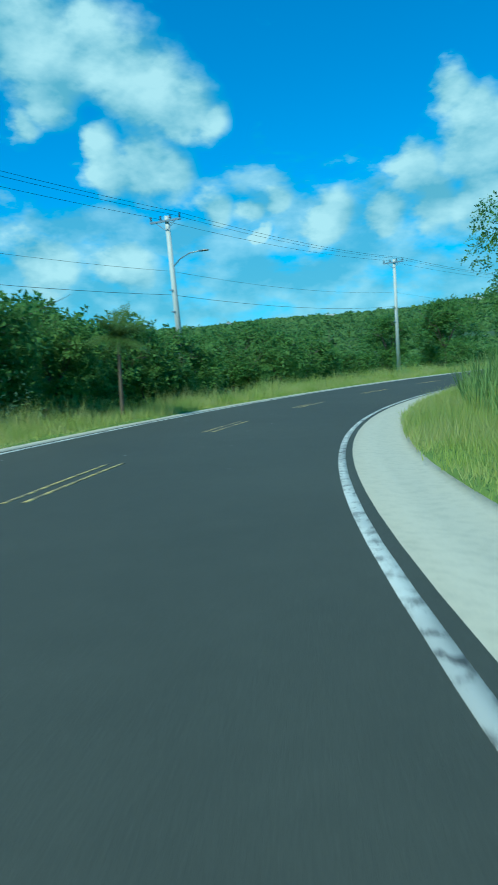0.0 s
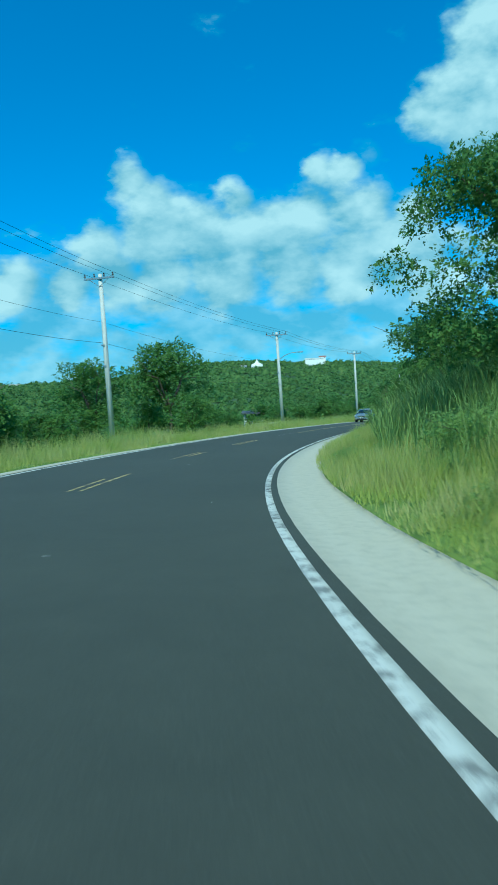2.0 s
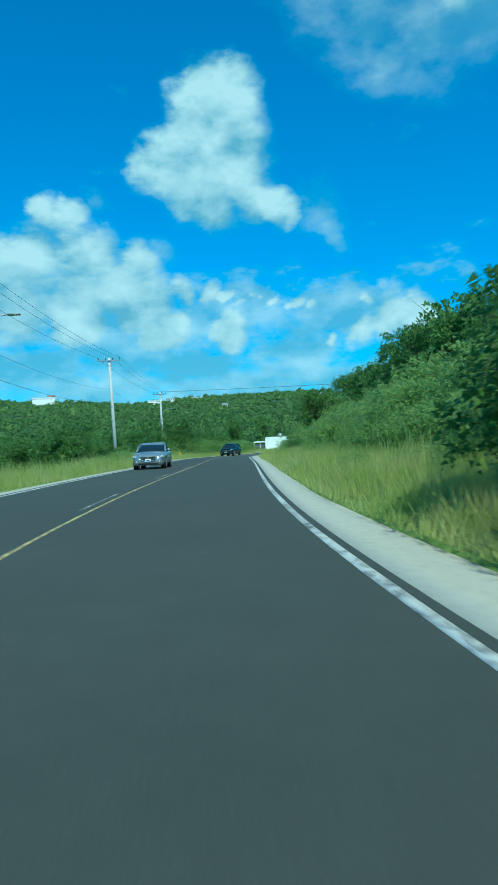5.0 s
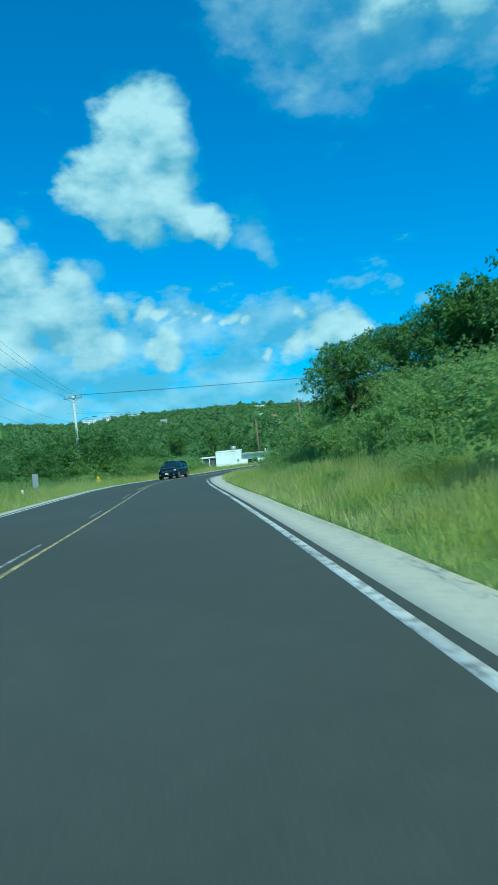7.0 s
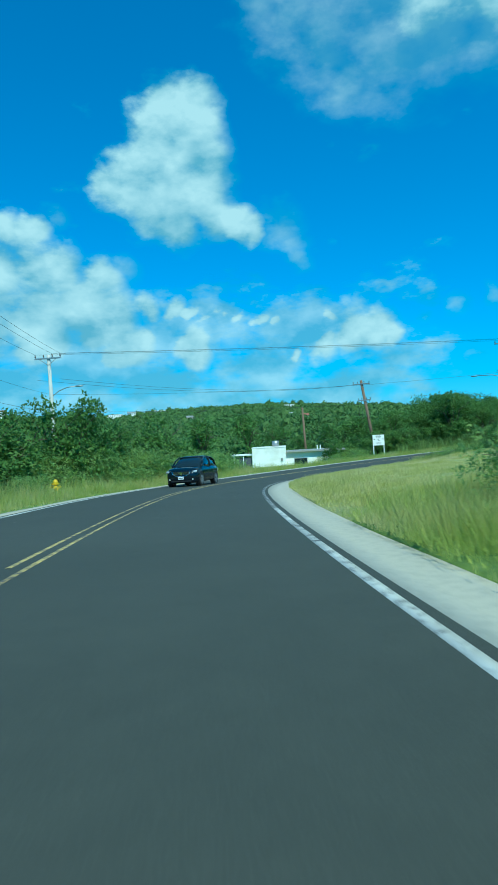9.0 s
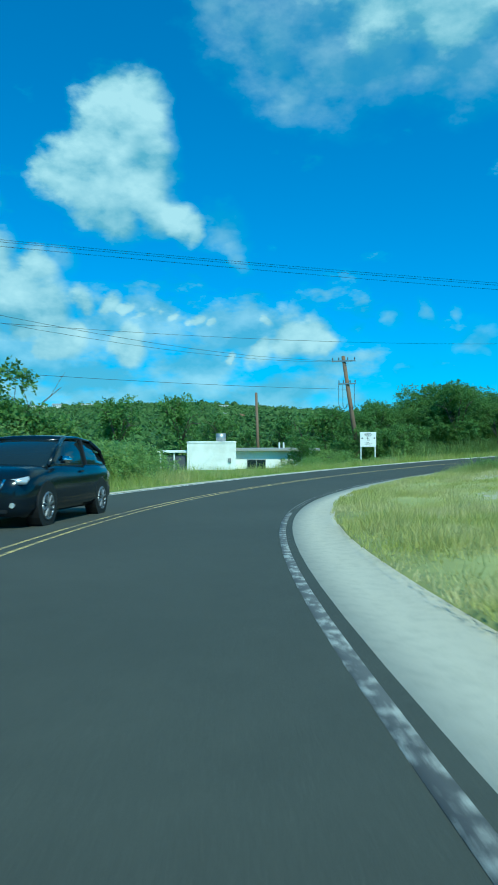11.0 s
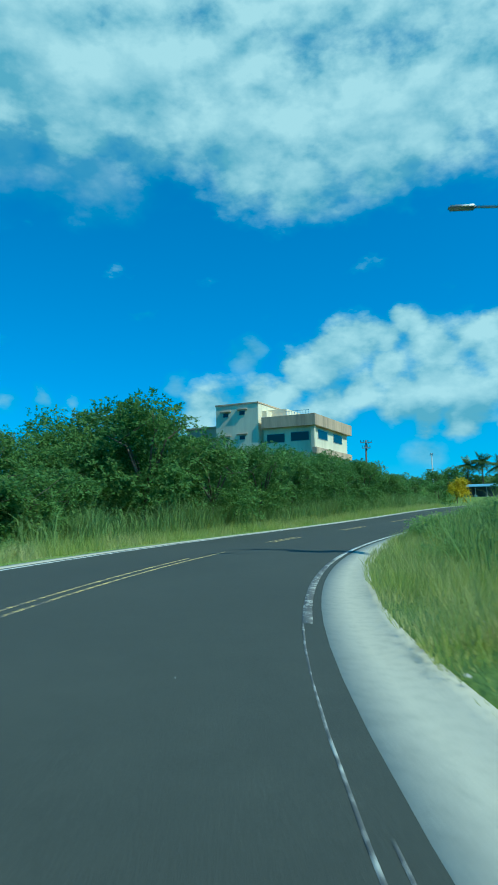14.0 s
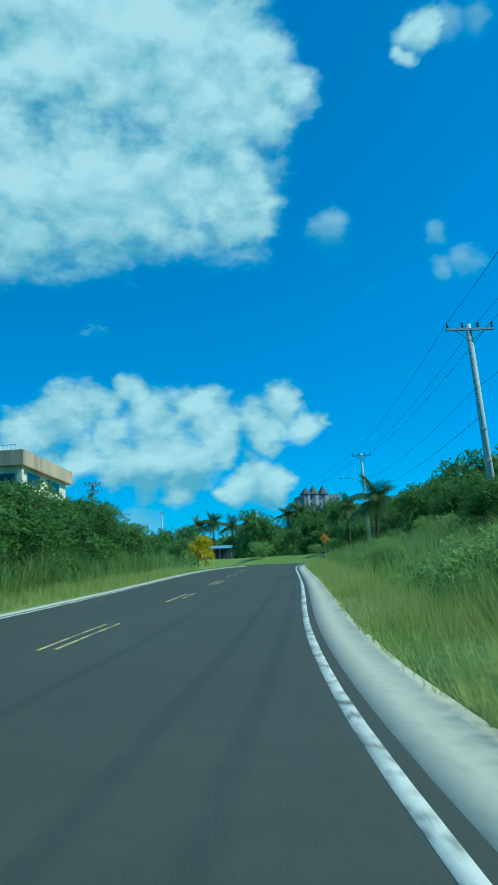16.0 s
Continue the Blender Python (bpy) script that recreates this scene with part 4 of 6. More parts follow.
# inner side, on the bank
scatter(5.0, 9.4, -12.0, -9.5, 0.4, SHRUBS, 0.55, 0.8, 11)
scatter(2.9, 8.9, -16, -12.0, 0.28, WOOD, 0.75, 1.0, 12)
scatter(14.8, 22, -13.5, -9.5, 0.24, SHRUBS, 0.7, 1.0, 13)
scatter(15.0, 24, -24, -14, 0.26, WOOD + SCRUB, 0.8, 1.1, 14)
scatter(20.6, 28.8, 20, 30, 0.16, WOOD, 0.5, 0.75, 17)
scatter(20.0, 28.5, -15, -9, 0.17, SCRUB + WOOD, 0.55, 0.85, 19)
place(TREES[0], 7.6, 83.0, 1.28, 40)
place(TREES[1], 1.2, 84.0, 1.1, 130)
place(SHRUBS[1], -4.0, 80.0, 0.9, 130)
place(SHRUBS[2], 8.0, 74.5, 0.75, 10)
place(SHRUBS[0], 112.5, 171.5, 0.7, 10)
place(SHRUBS[1], 119.5, 170.5, 0.95, 80)
place(TREES[0], 121.0, 172.0, 0.8, 200)
place(SHRUBS[2], 109.5, 169.5, 0.6, 300)
place(SHRUBS[1], 118.2, 167.2, 0.7, 30)
place(TREES[1], 130.0, 165.6, 1.2, 60)
for k, (x, y, s) in enumerate(((133.8, 162.9, 0.92), (139.5, 161.3, 0.86), (145.0, 160.0, 0.8), (150.5, 158.8, 0.8), (156.0, 157.6, 0.76), (163.5, 156.0, 0.82), (173.5, 153.8, 0.68))):
    place(TREES[k % 2], x, y, s, 77 * k)
for x, y, s in ((168, 157.5, 0.85), (173, 156.5, 0.82), (163, 160, 0.92), (178, 157, 0.8), (157, 162, 0.95)):
    place(TREES[int(x) % 2], x, y, s, x * 7, 0.2, tall=1.1)
place(TREES[0], 50.4, 103.4, 0.66, 15)
BANK = [tree("bank_shrub", 1.7, 1.9, 2300, 0.12, 80 + k, lab, "shrub", M_SOFT, 0.0, 26, 0.03, "low shrubs on the bank") for k, lab in enumerate((
    "low tangled shrub of fine feathery leaves on the bank", "spreading weedy shrub with fine light green leaves"))]
FOAM = [tree("bank_shrub", 1.5, 1.7, 4500, 0.1, 90 + k, lab, "shrub", M_SOFT, 0.0, 24, 0.025, "low shrubs on the bank") for k, lab in enumerate((
    "billowing shrub of very fine pale green leaves", "soft tangled weeds with tiny light green leaves"))]
scatter(5.3, 9.9, -6.4, -4.0, 0.16, FOAM, 0.6, 1.1, 31)
scatter(5.4, 9.5, -7.4, -5.4, 0.19, FOAM, 1.0, 1.5, 40)
scatter(5.0, 9.4, -4.0, -2.4, 0.22, FOAM, 0.35, 0.6, 37)
scatter(0.6, 4.6, -3.1, -2.1, 0.2, FOAM, 0.25, 0.42, 38)
scatter(4.6, 9.8, -3.0, -2.15, 0.2, FOAM, 0.25, 0.42, 43)
scatter(14.6, 19.0, -4.6, -2.6, 0.2, FOAM, 0.4, 0.8, 39)
scatter(5.0, 9.7, -8.6, -6.6, 0.2, BANK, 0.9, 1.3, 32)
scatter(14.5, 20.5, -7.0, -3.8, 0.2, BANK, 0.35, 0.65, 33)
scatter(14.8, 21.0, -10.5, -7.5, 0.18, BANK, 0.7, 1.2, 34)
scatter(11.9, 13.7, 12.5, 16, 0.14, FOAM, 1.4, 2.0, 42)
scatter(9.0, 14.6, 11.6, 14.4, 0.17, BANK, 0.55, 0.95, 41)
scatter(2.6, 4.6, -5.0, -3.4, 0.3, BANK, 0.4, 0.7, 35)
scatter(-1.0, 11.0, 11.6, 13.0, 0.5, BANK, 0.35, 0.6, 36)
for k, (x, y) in enumerate(((107.5, 167.0), (109.5, 168), (111, 168.9), (112.5, 169.6), (106, 165.6), (114.3, 169.6), (110, 165.6), (116, 170.6), (108.3, 170.4))):
    place(BANK[k % 2], x, y, 0.6 + 0.12 * (k % 4), k * 50)
rng_end = np.random.default_rng(8)
for k in range(60):
    x, y = 212 + 78 * rng_end.random(), 108 + 44 * rng_end.random()
    u = float(nearest([x], [y])[1][0])
    if (u < -3.5 or u > 11) and not abs(y - 134 - (289 - x) * 0.094) < 4.5 and math.hypot(x - 223, y - 144) > 4.5:
        place(BANK[k % 2], x, y, 0.9 + 0.8 * rng_end.random(), k * 40)
BIG = [tree("tree", 8.0, 4.6, 54000, 0.15, 60 + k, lab, "tree", None, 0.06, 95, 0.2, "roadside trees", 0.66) for k, lab in enumerate((
    "tall tree with drooping feathery branches over the bank", "broad tree with feathery dark leaves above tall grass"))]
place(BIG[0], 7.3, 25.3, 0.86, 20, sink=0.6)
place(BIG[1], 10.9, 39.6, 0.86, 150, sink=0.5)
place(BIG[1], 20.6, 61.2, 0.7, 70)
place(SHRUBS[0], 18.6, 63.6, 0.75, 20)
place(SHRUBS[1], 20.0, 66.5, 0.7, 90)
place(BIG[0], 56.0, 101.5, 0.68, 200)
place(BIG[1], 59.0, 107.0, 0.7, 120)
# darker woods behind the coconut palms
scatter(20.2, 27.5, -27, -15, 0.16, WOOD, 0.9, 1.3, 53)
for k in range(14):
    place(WOOD[k % 2], 312 + 2.5 * (k % 3), 118 + 2.6 * k, 0.85 + 0.1 * (k % 4), 70 * k)
for k, (x, y, s) in enumerate(((115.4, 167.0, 0.72), (117.2, 166.6, 0.8), (118.9, 166.4, 0.85), (116.2, 168.2, 0.85), (120.6, 166.6, 0.9))):
    place(SHRUBS[k % 3], x, y, s, 50 * k)
# weeds at the foot of the notice board
for k, (x, y) in enumerate(((112.2, 164.6), (113.0, 164.0), (113.9, 163.6), (114.6, 163.2), (111.5, 165.2), (113.6, 164.6), (112.7, 165.4))):
    place(FOAM[k % 2], x, y, 0.34 + 0.05 * (k % 3), 60 * k, 0.05)
# feathery trees along the crest of the bank
CREST = [tree("tree", 5.6, 2.7, 11000, 0.2, 64 + k, lab, "tree", None, 0.15, 46, 0.12, "trees on the bank", 0.7) for k, lab in enumerate((
    "slender tree with drooping sprays of dark leaves", "leafy tree with an open ragged crown on the bank"))]
scatter(5.3, 6.9, -11.0, -8.6, 0.36, CREST, 0.62, 0.85, 51)
scatter(6.9, 9.0, -11.0, -8.8, 0.42, CREST, 0.75, 1.0, 52)
for p in CREST + SHRUBS + SCRUB + TREES + WOOD + BIG + BANK + FOAM:
    drop(p)


# far woods: crowns over the valley and the hills, larger and rougher with distance
PLOTS = []                                             # cleared plots of the hillside houses: x, y, radius


def hillside(t_eye, tx, ty, slope):
    """Where a line of sight from the road, towards (tx, ty) and rising by slope, comes down on the far slopes: the place, its height and the distance."""
    ex, ey, ez = t_eye
    n = math.hypot(tx, ty)
    d = np.arange(220.0, 1000.0, 4.0)
    x, y = ex + tx / n * d, ey + ty / n * d
    g = ground_z(x, y) + 2.0
    k = int(np.argmax(g > ez + slope * d)) if (g > ez + slope * d).any() else int(np.argmax(g - ez - slope * d))
    return float(x[k]), float(y[k]), float(g[k] - 2.0), float(d[k])


def far_woods():
    rng = np.random.default_rng(5)
    cs = []
    for r0, r1, rad, a0, span in ((0, 75, 1.9, -48, 360), (75, 110, 2.0, -48, 180), (110, 200, 2.2, -48, 180), (200, 320, 2.6, -48, 180), (320, 470, 3.2, -40, 165), (470, 700, 3.7, -28, 125), (700, 1010, 4.2, -22, 112)):
        area = math.pi * (r1 ** 2 - r0 ** 2) * span / 360
        n = int(area / (rad * 1.8) ** 2)
        az = np.radians(a0 + span * rng.random(n))
        r = np.sqrt(r0 ** 2 + (r1 ** 2 - r0 ** 2) * rng.random(n))
        x, y = 62 + np.sin(az) * r, 95 + np.cos(az) * r
        i, u = nearest(x, y)
        ok = (u > 36) | (u < -24)
        cs.append(np.stack([x, y, np.full(n, rad) * (0.45 + 1.1 * rng.random(n) ** 2)], 1)[ok])
    C = np.concatenate(cs)
    # clearings: house plots and open grass
    gap = np.sin(C[:, 0] * 0.021 + 0.6) * np.sin(C[:, 1] * 0.027) > 0.88
    for hx, hy, hr in [(104, 178, 9), (216, 172, 14), (297, 131, 12), (92, 165, 16), (270, 136, 14), (250, 134, 12), (284, 134, 12)] + PLOTS:
        gap |= np.hypot(C[:, 0] - hx, C[:, 1] - hy) < hr
    C = C[~gap]
    z = ground_z(C[:, 0], C[:, 1])
    nc = len(C)
    high = np.where(rng.random(nc) < 0.06, 1.3, 0.5 + 0.4 * rng.random(nc))
    far = np.hypot(C[:, 0] - 60, C[:, 1] - 120) > 450
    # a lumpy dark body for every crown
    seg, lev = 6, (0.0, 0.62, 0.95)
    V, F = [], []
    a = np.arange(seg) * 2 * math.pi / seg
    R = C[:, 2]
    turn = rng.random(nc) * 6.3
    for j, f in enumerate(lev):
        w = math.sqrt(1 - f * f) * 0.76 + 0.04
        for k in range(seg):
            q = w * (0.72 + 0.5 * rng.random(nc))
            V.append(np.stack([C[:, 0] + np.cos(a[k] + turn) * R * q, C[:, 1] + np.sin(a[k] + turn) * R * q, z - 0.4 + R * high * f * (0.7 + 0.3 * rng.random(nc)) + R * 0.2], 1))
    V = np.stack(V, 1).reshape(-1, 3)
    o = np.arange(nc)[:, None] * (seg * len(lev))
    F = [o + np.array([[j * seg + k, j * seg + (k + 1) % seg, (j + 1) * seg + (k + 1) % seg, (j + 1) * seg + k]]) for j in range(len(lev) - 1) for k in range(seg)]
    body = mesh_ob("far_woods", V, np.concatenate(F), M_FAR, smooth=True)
    tagged(body, "rounded green tree crowns packed over the valley and hills", "forest", kind="stuff")
    # loose sprays of leaves round each crown
    k = np.repeat(np.arange(nc), np.where(far, 12, 46))
    n = len(k)
    d = unit(rng.normal(size=(n, 3)))
    d[:, 2] = np.abs(d[:, 2]) - 0.1
    R = C[k, 2]
    lump = 0.82 + 0.28 * rng.random(n) + 0.14 * np.sin(d[:, 0] * 4 + k) * np.sin(d[:, 1] * 5 + 2 * k)
    c = np.stack([C[k, 0], C[k, 1], z[k] + R * 0.3], 1) + d * np.stack([R, R, R * high[k]], 1) * lump[:, None]
    nrm = unit(d + rng.normal(size=(n, 3)) * 0.6)
    t = unit(np.cross(nrm, rng.normal(size=(n, 3))))
    s = np.cross(nrm, t)
    L = (R * (0.13 + 0.19 * rng.random(n)) * np.where(far[k], 1.0, 0.72))[:, None]
    V = np.stack([c - t * L - s * L * 0.5, c - t * L * 0.5 + s * L * 0.7, c + t * L * 1.1], 1).reshape(-1, 3)
    ob = mesh_ob("far_woods", V, np.arange(3 * n).reshape(-1, 3), M_FAR)
    tagged(ob, "dense green scrub forest covering the valley and the low hills", "forest", kind="stuff")


def blades(x, y, z, h, w, rng, lean=0.35):
    """Grass blades: bent, tapering, three facets each."""
    n = len(x)
    a = rng.random(n) * 2 * math.pi
    d = np.stack([np.cos(a), np.sin(a), np.zeros(n)], 1)
    s = np.stack([-np.sin(a + rng.normal(size=n) * 0.6), np.cos(a + rng.normal(size=n) * 0.6), np.zeros(n)], 1)
    b = np.stack([x, y, z - 0.03], 1)
    h, w = h[:, None], w[:, None]
    le = (lean * (0.3 + 1.2 * rng.random(n)))[:, None]
    mid = b + np.array([0, 0, 1]) * h * 0.62 + d * h * le * 0.35
    tipp = b + np.array([0, 0, 1]) * h * (1 - 0.35 * le) + d * h * le
    V = np.stack([b - s * w, b + s * w, mid + s * w * 0.75, mid - s * w * 0.75, tipp], 1).reshape(-1, 3)
    k = np.arange(n)[:, None] * 5
    F = np.concatenate([k + np.array([[0, 1, 2]]), k + np.array([[0, 2, 3]]), k + np.array([[3, 2, 4]])], 0)
    return V, F


def wisps(x, y, z, h, w, rng, lean=0.4):
    """Fine short grass: one slim pointed blade each."""
    n = len(x)
    a = rng.random(n) * 2 * math.pi
    b = np.stack([x, y, z - 0.02], 1)
    s = np.stack([np.cos(a), np.sin(a), np.zeros(n)], 1) * w[:, None]
    q = rng.random(n) * 2 * math.pi
    le = h * lean * (0.2 + rng.random(n))
    tipp = b + np.stack([np.cos(q) * le, np.sin(q) * le, h], 1)
    return np.stack([b - s, b + s, tipp], 1).reshape(-1, 3), np.arange(3 * n).reshape(-1, 3)


def band(name, t0, t1, u0, u1, density, hmin, hmax, w, mat, label, category, seed, clump=0.0, lean=0.35, fine=True):
    rng = np.random.default_rng(seed)
    i0, i1 = max(st(t0), 0), min(st(t1), len(LX) - 2)
    length = float(np.sum(np.hypot(np.diff(LX[i0:i1]), np.diff(LY[i0:i1]))))
    n = int(length * abs(u1 - u0) * density)
    f = i0 + (i1 - i0) * rng.random(n)
    u = u0 + (u1 - u0) * rng.random(n)
    i = f.astype(int)
    g = f - i
    x = LX[i] * (1 - g) + LX[i + 1] * g + NX[i] * u
    y = LY[i] * (1 - g) + LY[i + 1] * g + NY[i] * u
    tone = np.sin(x * 0.9 + 2 * np.sin(y * 0.7)) * np.sin(y * 1.1 + 1.5 * np.sin(x * 0.5))
    if clump:
        keep = rng.random(n) < np.clip(0.5 + clump * tone, 0.05, 1)
        x, y, u, tone, i = x[keep], y[keep], u[keep], tone[keep], i[keep]
    ok = np.where(u < 0, -u - 0.08 - GUT[i], u - 7.95) > 0.06 * tone
    x, y, u, tone, i = x[ok], y[ok], u[ok], tone[ok], i[ok]
    if u0 > 10:
        ok = ~((np.hypot(x - 103, y - 168) < 14) & (y < 187))
        x, y, u, tone, i = x[ok], y[ok], u[ok], tone[ok], i[ok]
    z = ground_z(x, y)
    # on the narrow verges the ground is the strip beside the road
    nu = np.where(u < 0, -u - 0.25 - GUT[i], u - 7.9)
    z = np.where(nu < 1.6, np.maximum(z, LZ[i] + np.where(u < 0, 0.06, 0.0)), z)
    n = len(x)
    h = (hmin + (hmax - hmin) * rng.random(n) ** 1.3) * (1 + 0.28 * tone) * (0.45 + 0.55 * smooth01(0.0, 0.7, nu))
    V, F = (wisps if fine else blades)(x, y, z, h, w * (0.6 + 0.8 * rng.random(n)), rng, lean)
    return tagged(mesh_ob(name, V, F, mat), label, category, kind="stuff")


band("roadside_grass", -0.5, 10.0, -0.7, -4.2, 600, 0.18, 0.6, 0.007, M_GRASS, "yellow-green uncut grass on the bank beside the gutter", "grass", 101, 0.4, 0.6)
band("roadside_grass", 14.4, 21, -0.7, -4.6, 520, 0.2, 0.65, 0.006, M_GRASS, "green uncut grass beside the gutter", "grass", 102, 0.4, 0.6)
band("lawn_grass", 9.9, 14.5, -0.75, -4.5, 420, 0.1, 0.3, 0.007, M_LAWN, "ragged taller tufts in the lawn beside the gutter", "grass", 115, 0.9, 0.7)
band("lawn_grass", 9.9, 14.5, -0.75, -13, 480, 0.05, 0.2, 0.008, M_LAWN, "short mown yellowish lawn grass inside the curve", "grass", 103, 0.5, 0.8)
band("roadside_grass", -2, 21, 7.9, 10.8, 300, 0.15, 0.6, 0.011, M_GRASS, "bright green verge grass along the outer road edge", "grass", 104, 0.35, 0.6)
band("roadside_grass", -2, 21, 10.2, 13.6, 130, 0.45, 1.15, 0.014, M_GRASS, "tall green grass behind the outer verge", "grass", 105, 0.45, 0.5)
band("tall_grass", 0.2, 3.4, -2.8, -8.6, 75, 0.8, 1.9, 0.009, M_REED, "tall arching cane grass on the bank", "grass", 106, 0.4, 0.7, False)
band("tall_grass", 3.4, 5.5, -2.9, -7.6, 80, 1.2, 2.4, 0.012, M_REED, "dense tall arching cane grass beneath the big tree", "grass", 113, 0.35, 0.75, False)
band("roadside_grass", 4.6, 10.0, -1.3, -3.4, 170, 0.3, 0.8, 0.007, M_GRASS, "tall straw-tipped grass leaning over the gutter", "grass", 114, 0.5, 0.7)
band("tall_grass", 4.9, 9.9, -3.4, -8.0, 14, 0.8, 1.6, 0.009, M_REED, "scattered tall grass among the bank shrubs", "grass", 110, 0.4, 0.7, False)
band("tall_grass", 14.5, 22, -2.4, -10.5, 80, 0.6, 1.5, 0.011, M_REED, "tall arching grass and weeds on the bank", "grass", 107, 0.4, 0.7, False)
band("tall_grass", 14.0, 21.5, 10.4, 13.6, 120, 1.1, 2.5, 0.015, M_REED, "tall cane grass in front of the outer thicket", "grass", 108, 0.5, 0.6, False)
band("tall_grass", 17.0, 22.0, -10, -20, 8, 0.8, 1.6, 0.02, M_REED, "tall grass covering the far bank", "grass", 109, 0.4, 0.5, False)
band("roadside_grass", 8.4, 14.5, 9.0, 16.0, 70, 0.25, 0.8, 0.012, M_GRASS, "weedy uncut grass in front of the white house", "grass", 111, 0.5, 0.6)
band("tall_grass", 8.4, 14.0, 10.8, 14.5, 45, 0.7, 1.6, 0.012, M_REED, "tall cane grass at the foot of the outer scrub", "grass", 112, 0.5, 0.6, False)

# ---- houses, signs and posts ----
M_WALLW = plain("white_painted_wall", (0.85, 0.85, 0.82), 0.8, var=0.1, scale=3, bump=0.08, grime=(0.55, 0.55, 0.48))
M_ROOFG = plain("grey_roof_edge", (0.32, 0.32, 0.3), 0.7, var=0.2, scale=5, bump=0.1)
M_CREAM = plain("stained_cream_wall", (0.8, 0.71, 0.52), 0.85, var=0.22, scale=1.6, bump=0.05, stretch=(1, 1, 0.14), grime=(0.3, 0.25, 0.19))
M_STAIN = plain("rain_streaked_parapet", (0.6, 0.42, 0.28), 0.9, var=0.5, scale=2.0, bump=0.05, stretch=(1, 1, 0.1), grime=(0.1, 0.085, 0.075))
M_GLASS = plain("dark_window_glass", (0.015, 0.025, 0.03), 0.06, var=0.1, scale=2, bump=0)
M_FRAME = plain("window_frame", (0.3, 0.31, 0.3), 0.5, 0.3, var=0.1, scale=8, bump=0)
M_BLUE = plain("blue_metal_roof", (0.2, 0.46, 0.62), 0.4, 0.2, var=0.15, scale=4, bump=0.1)
M_CASTLE = plain("grey_stone_wall", (0.3, 0.3, 0.31), 0.85, var=0.2, scale=1.5, bump=0.2)
M_SLATE = plain("dark_slate_and_shade", (0.09, 0.095, 0.11), 0.6, var=0.2, scale=3, bump=0.2)
M_BOARD = plain("white_sign_board", (0.8, 0.81, 0.8), 0.45, var=0.06, scale=4, bump=0.02)
M_INK = plain("sign_ink", (0.12, 0.13, 0.14), 0.6, var=0.1, scale=8, bump=0)
M_SIGNY = plain("amber_sign_sheeting", (0.75, 0.28, 0.01), 0.4, var=0.08, scale=6, bump=0)
M_HYD = plain("yellow_enamel", (0.75, 0.5, 0.02), 0.4, var=0.12, scale=10, bump=0.05)
M_REDR = plain("red_brown_roof", (0.32, 0.12, 0.08), 0.8, var=0.2, scale=4, bump=0.1)


def frame_at(x, y, z, px, py):
    """A pose whose x axis runs along (px, py)."""
    return pose(x, y, z, 0, 0, math.degrees(math.atan2(py, px)))


def window(parent, x0, x1, y, z0, z1, name="window", bars=1):
    """A glazed opening in a wall that faces -y: frame, glass and mullions."""
    w = part(name, box_bm(x0, y - 0.05, z0, x1, y + 0.02, z1), M_FRAME, parent)
    n = bars + 1
    for k in range(n):
        a, b = x0 + 0.06 + (x1 - x0 - 0.06) * k / n, x0 + (x1 - x0 - 0.06) * (k + 1) / n
        part("pane", box_bm(a, y - 0.062, z0 + 0.06, b, y - 0.048, z1 - 0.06), M_GLASS, w, "dark glass pane")
    return w


def white_house():
    """Flat-roofed white box house and a low annexe with an overhanging roof."""
    m = frame_at(102.2, 176.4, -10.6, 0.738, -0.675)
    ob = thing("white_house", m, "white flat-roofed concrete house with a low annexe in grass", "house")
    body = part("wall", box_bm(0, 0, 0, 4.3, 5.5, 3.6, 0.03), M_WALLW, ob, "white painted box walls")
    part("parapet", box_bm(-0.05, -0.05, 3.6, 4.35, 5.55, 3.72, 0.02), M_WALLW, ob)
    part("utility_box", box_bm(3.6, -0.12, 1.9, 3.85, -0.005, 2.25, 0.01), M_FRAME, body, "small grey meter box")
    part("roof_tank", rod_bm((3.0, 2.2, 3.7), (3.0, 2.2, 4.45), 0.45, 0.45, 14), M_STEEL, ob, smooth=True)
    porch = part("porch_roof", box_bm(-2.6, 0.3, 2.75, 0.0, 4.2, 2.9, 0.02), M_WALLW, ob, "pale porch roof slab")
    for px in (-2.4, -1.2):
        part("post", box_bm(px, 0.45, 0, px + 0.12, 0.57, 2.75), M_WALLW, ob)
    part("gate", box_bm(-2.2, 0.6, 0.3, -0.1, 0.66, 2.5), M_SLATE, ob, "dark metal gate under the porch")
    annex = part("annexe_wall", box_bm(4.3, 1.2, 0, 11.2, 6.0, 2.85), M_WALLW, ob, "shaded white annexe walls")
    part("annexe_roof", box_bm(3.9, 0.55, 2.86, 11.8, 6.4, 3.06, 0.02), M_ROOFG, ob, "weathered grey flat annexe roof")
    window(ob, 5.3, 7.0, 1.2, 1.0, 2.1)
    part("vent_pipe", rod_bm((8.4, 3, 3.05), (8.4, 3, 3.6), 0.08, seg=8), M_WALLW, ob)
    part("vent_pipe", rod_bm((8.8, 3, 3.05), (8.8, 3, 3.6), 0.08, seg=8), M_WALLW, ob)
    return ob


white_house()


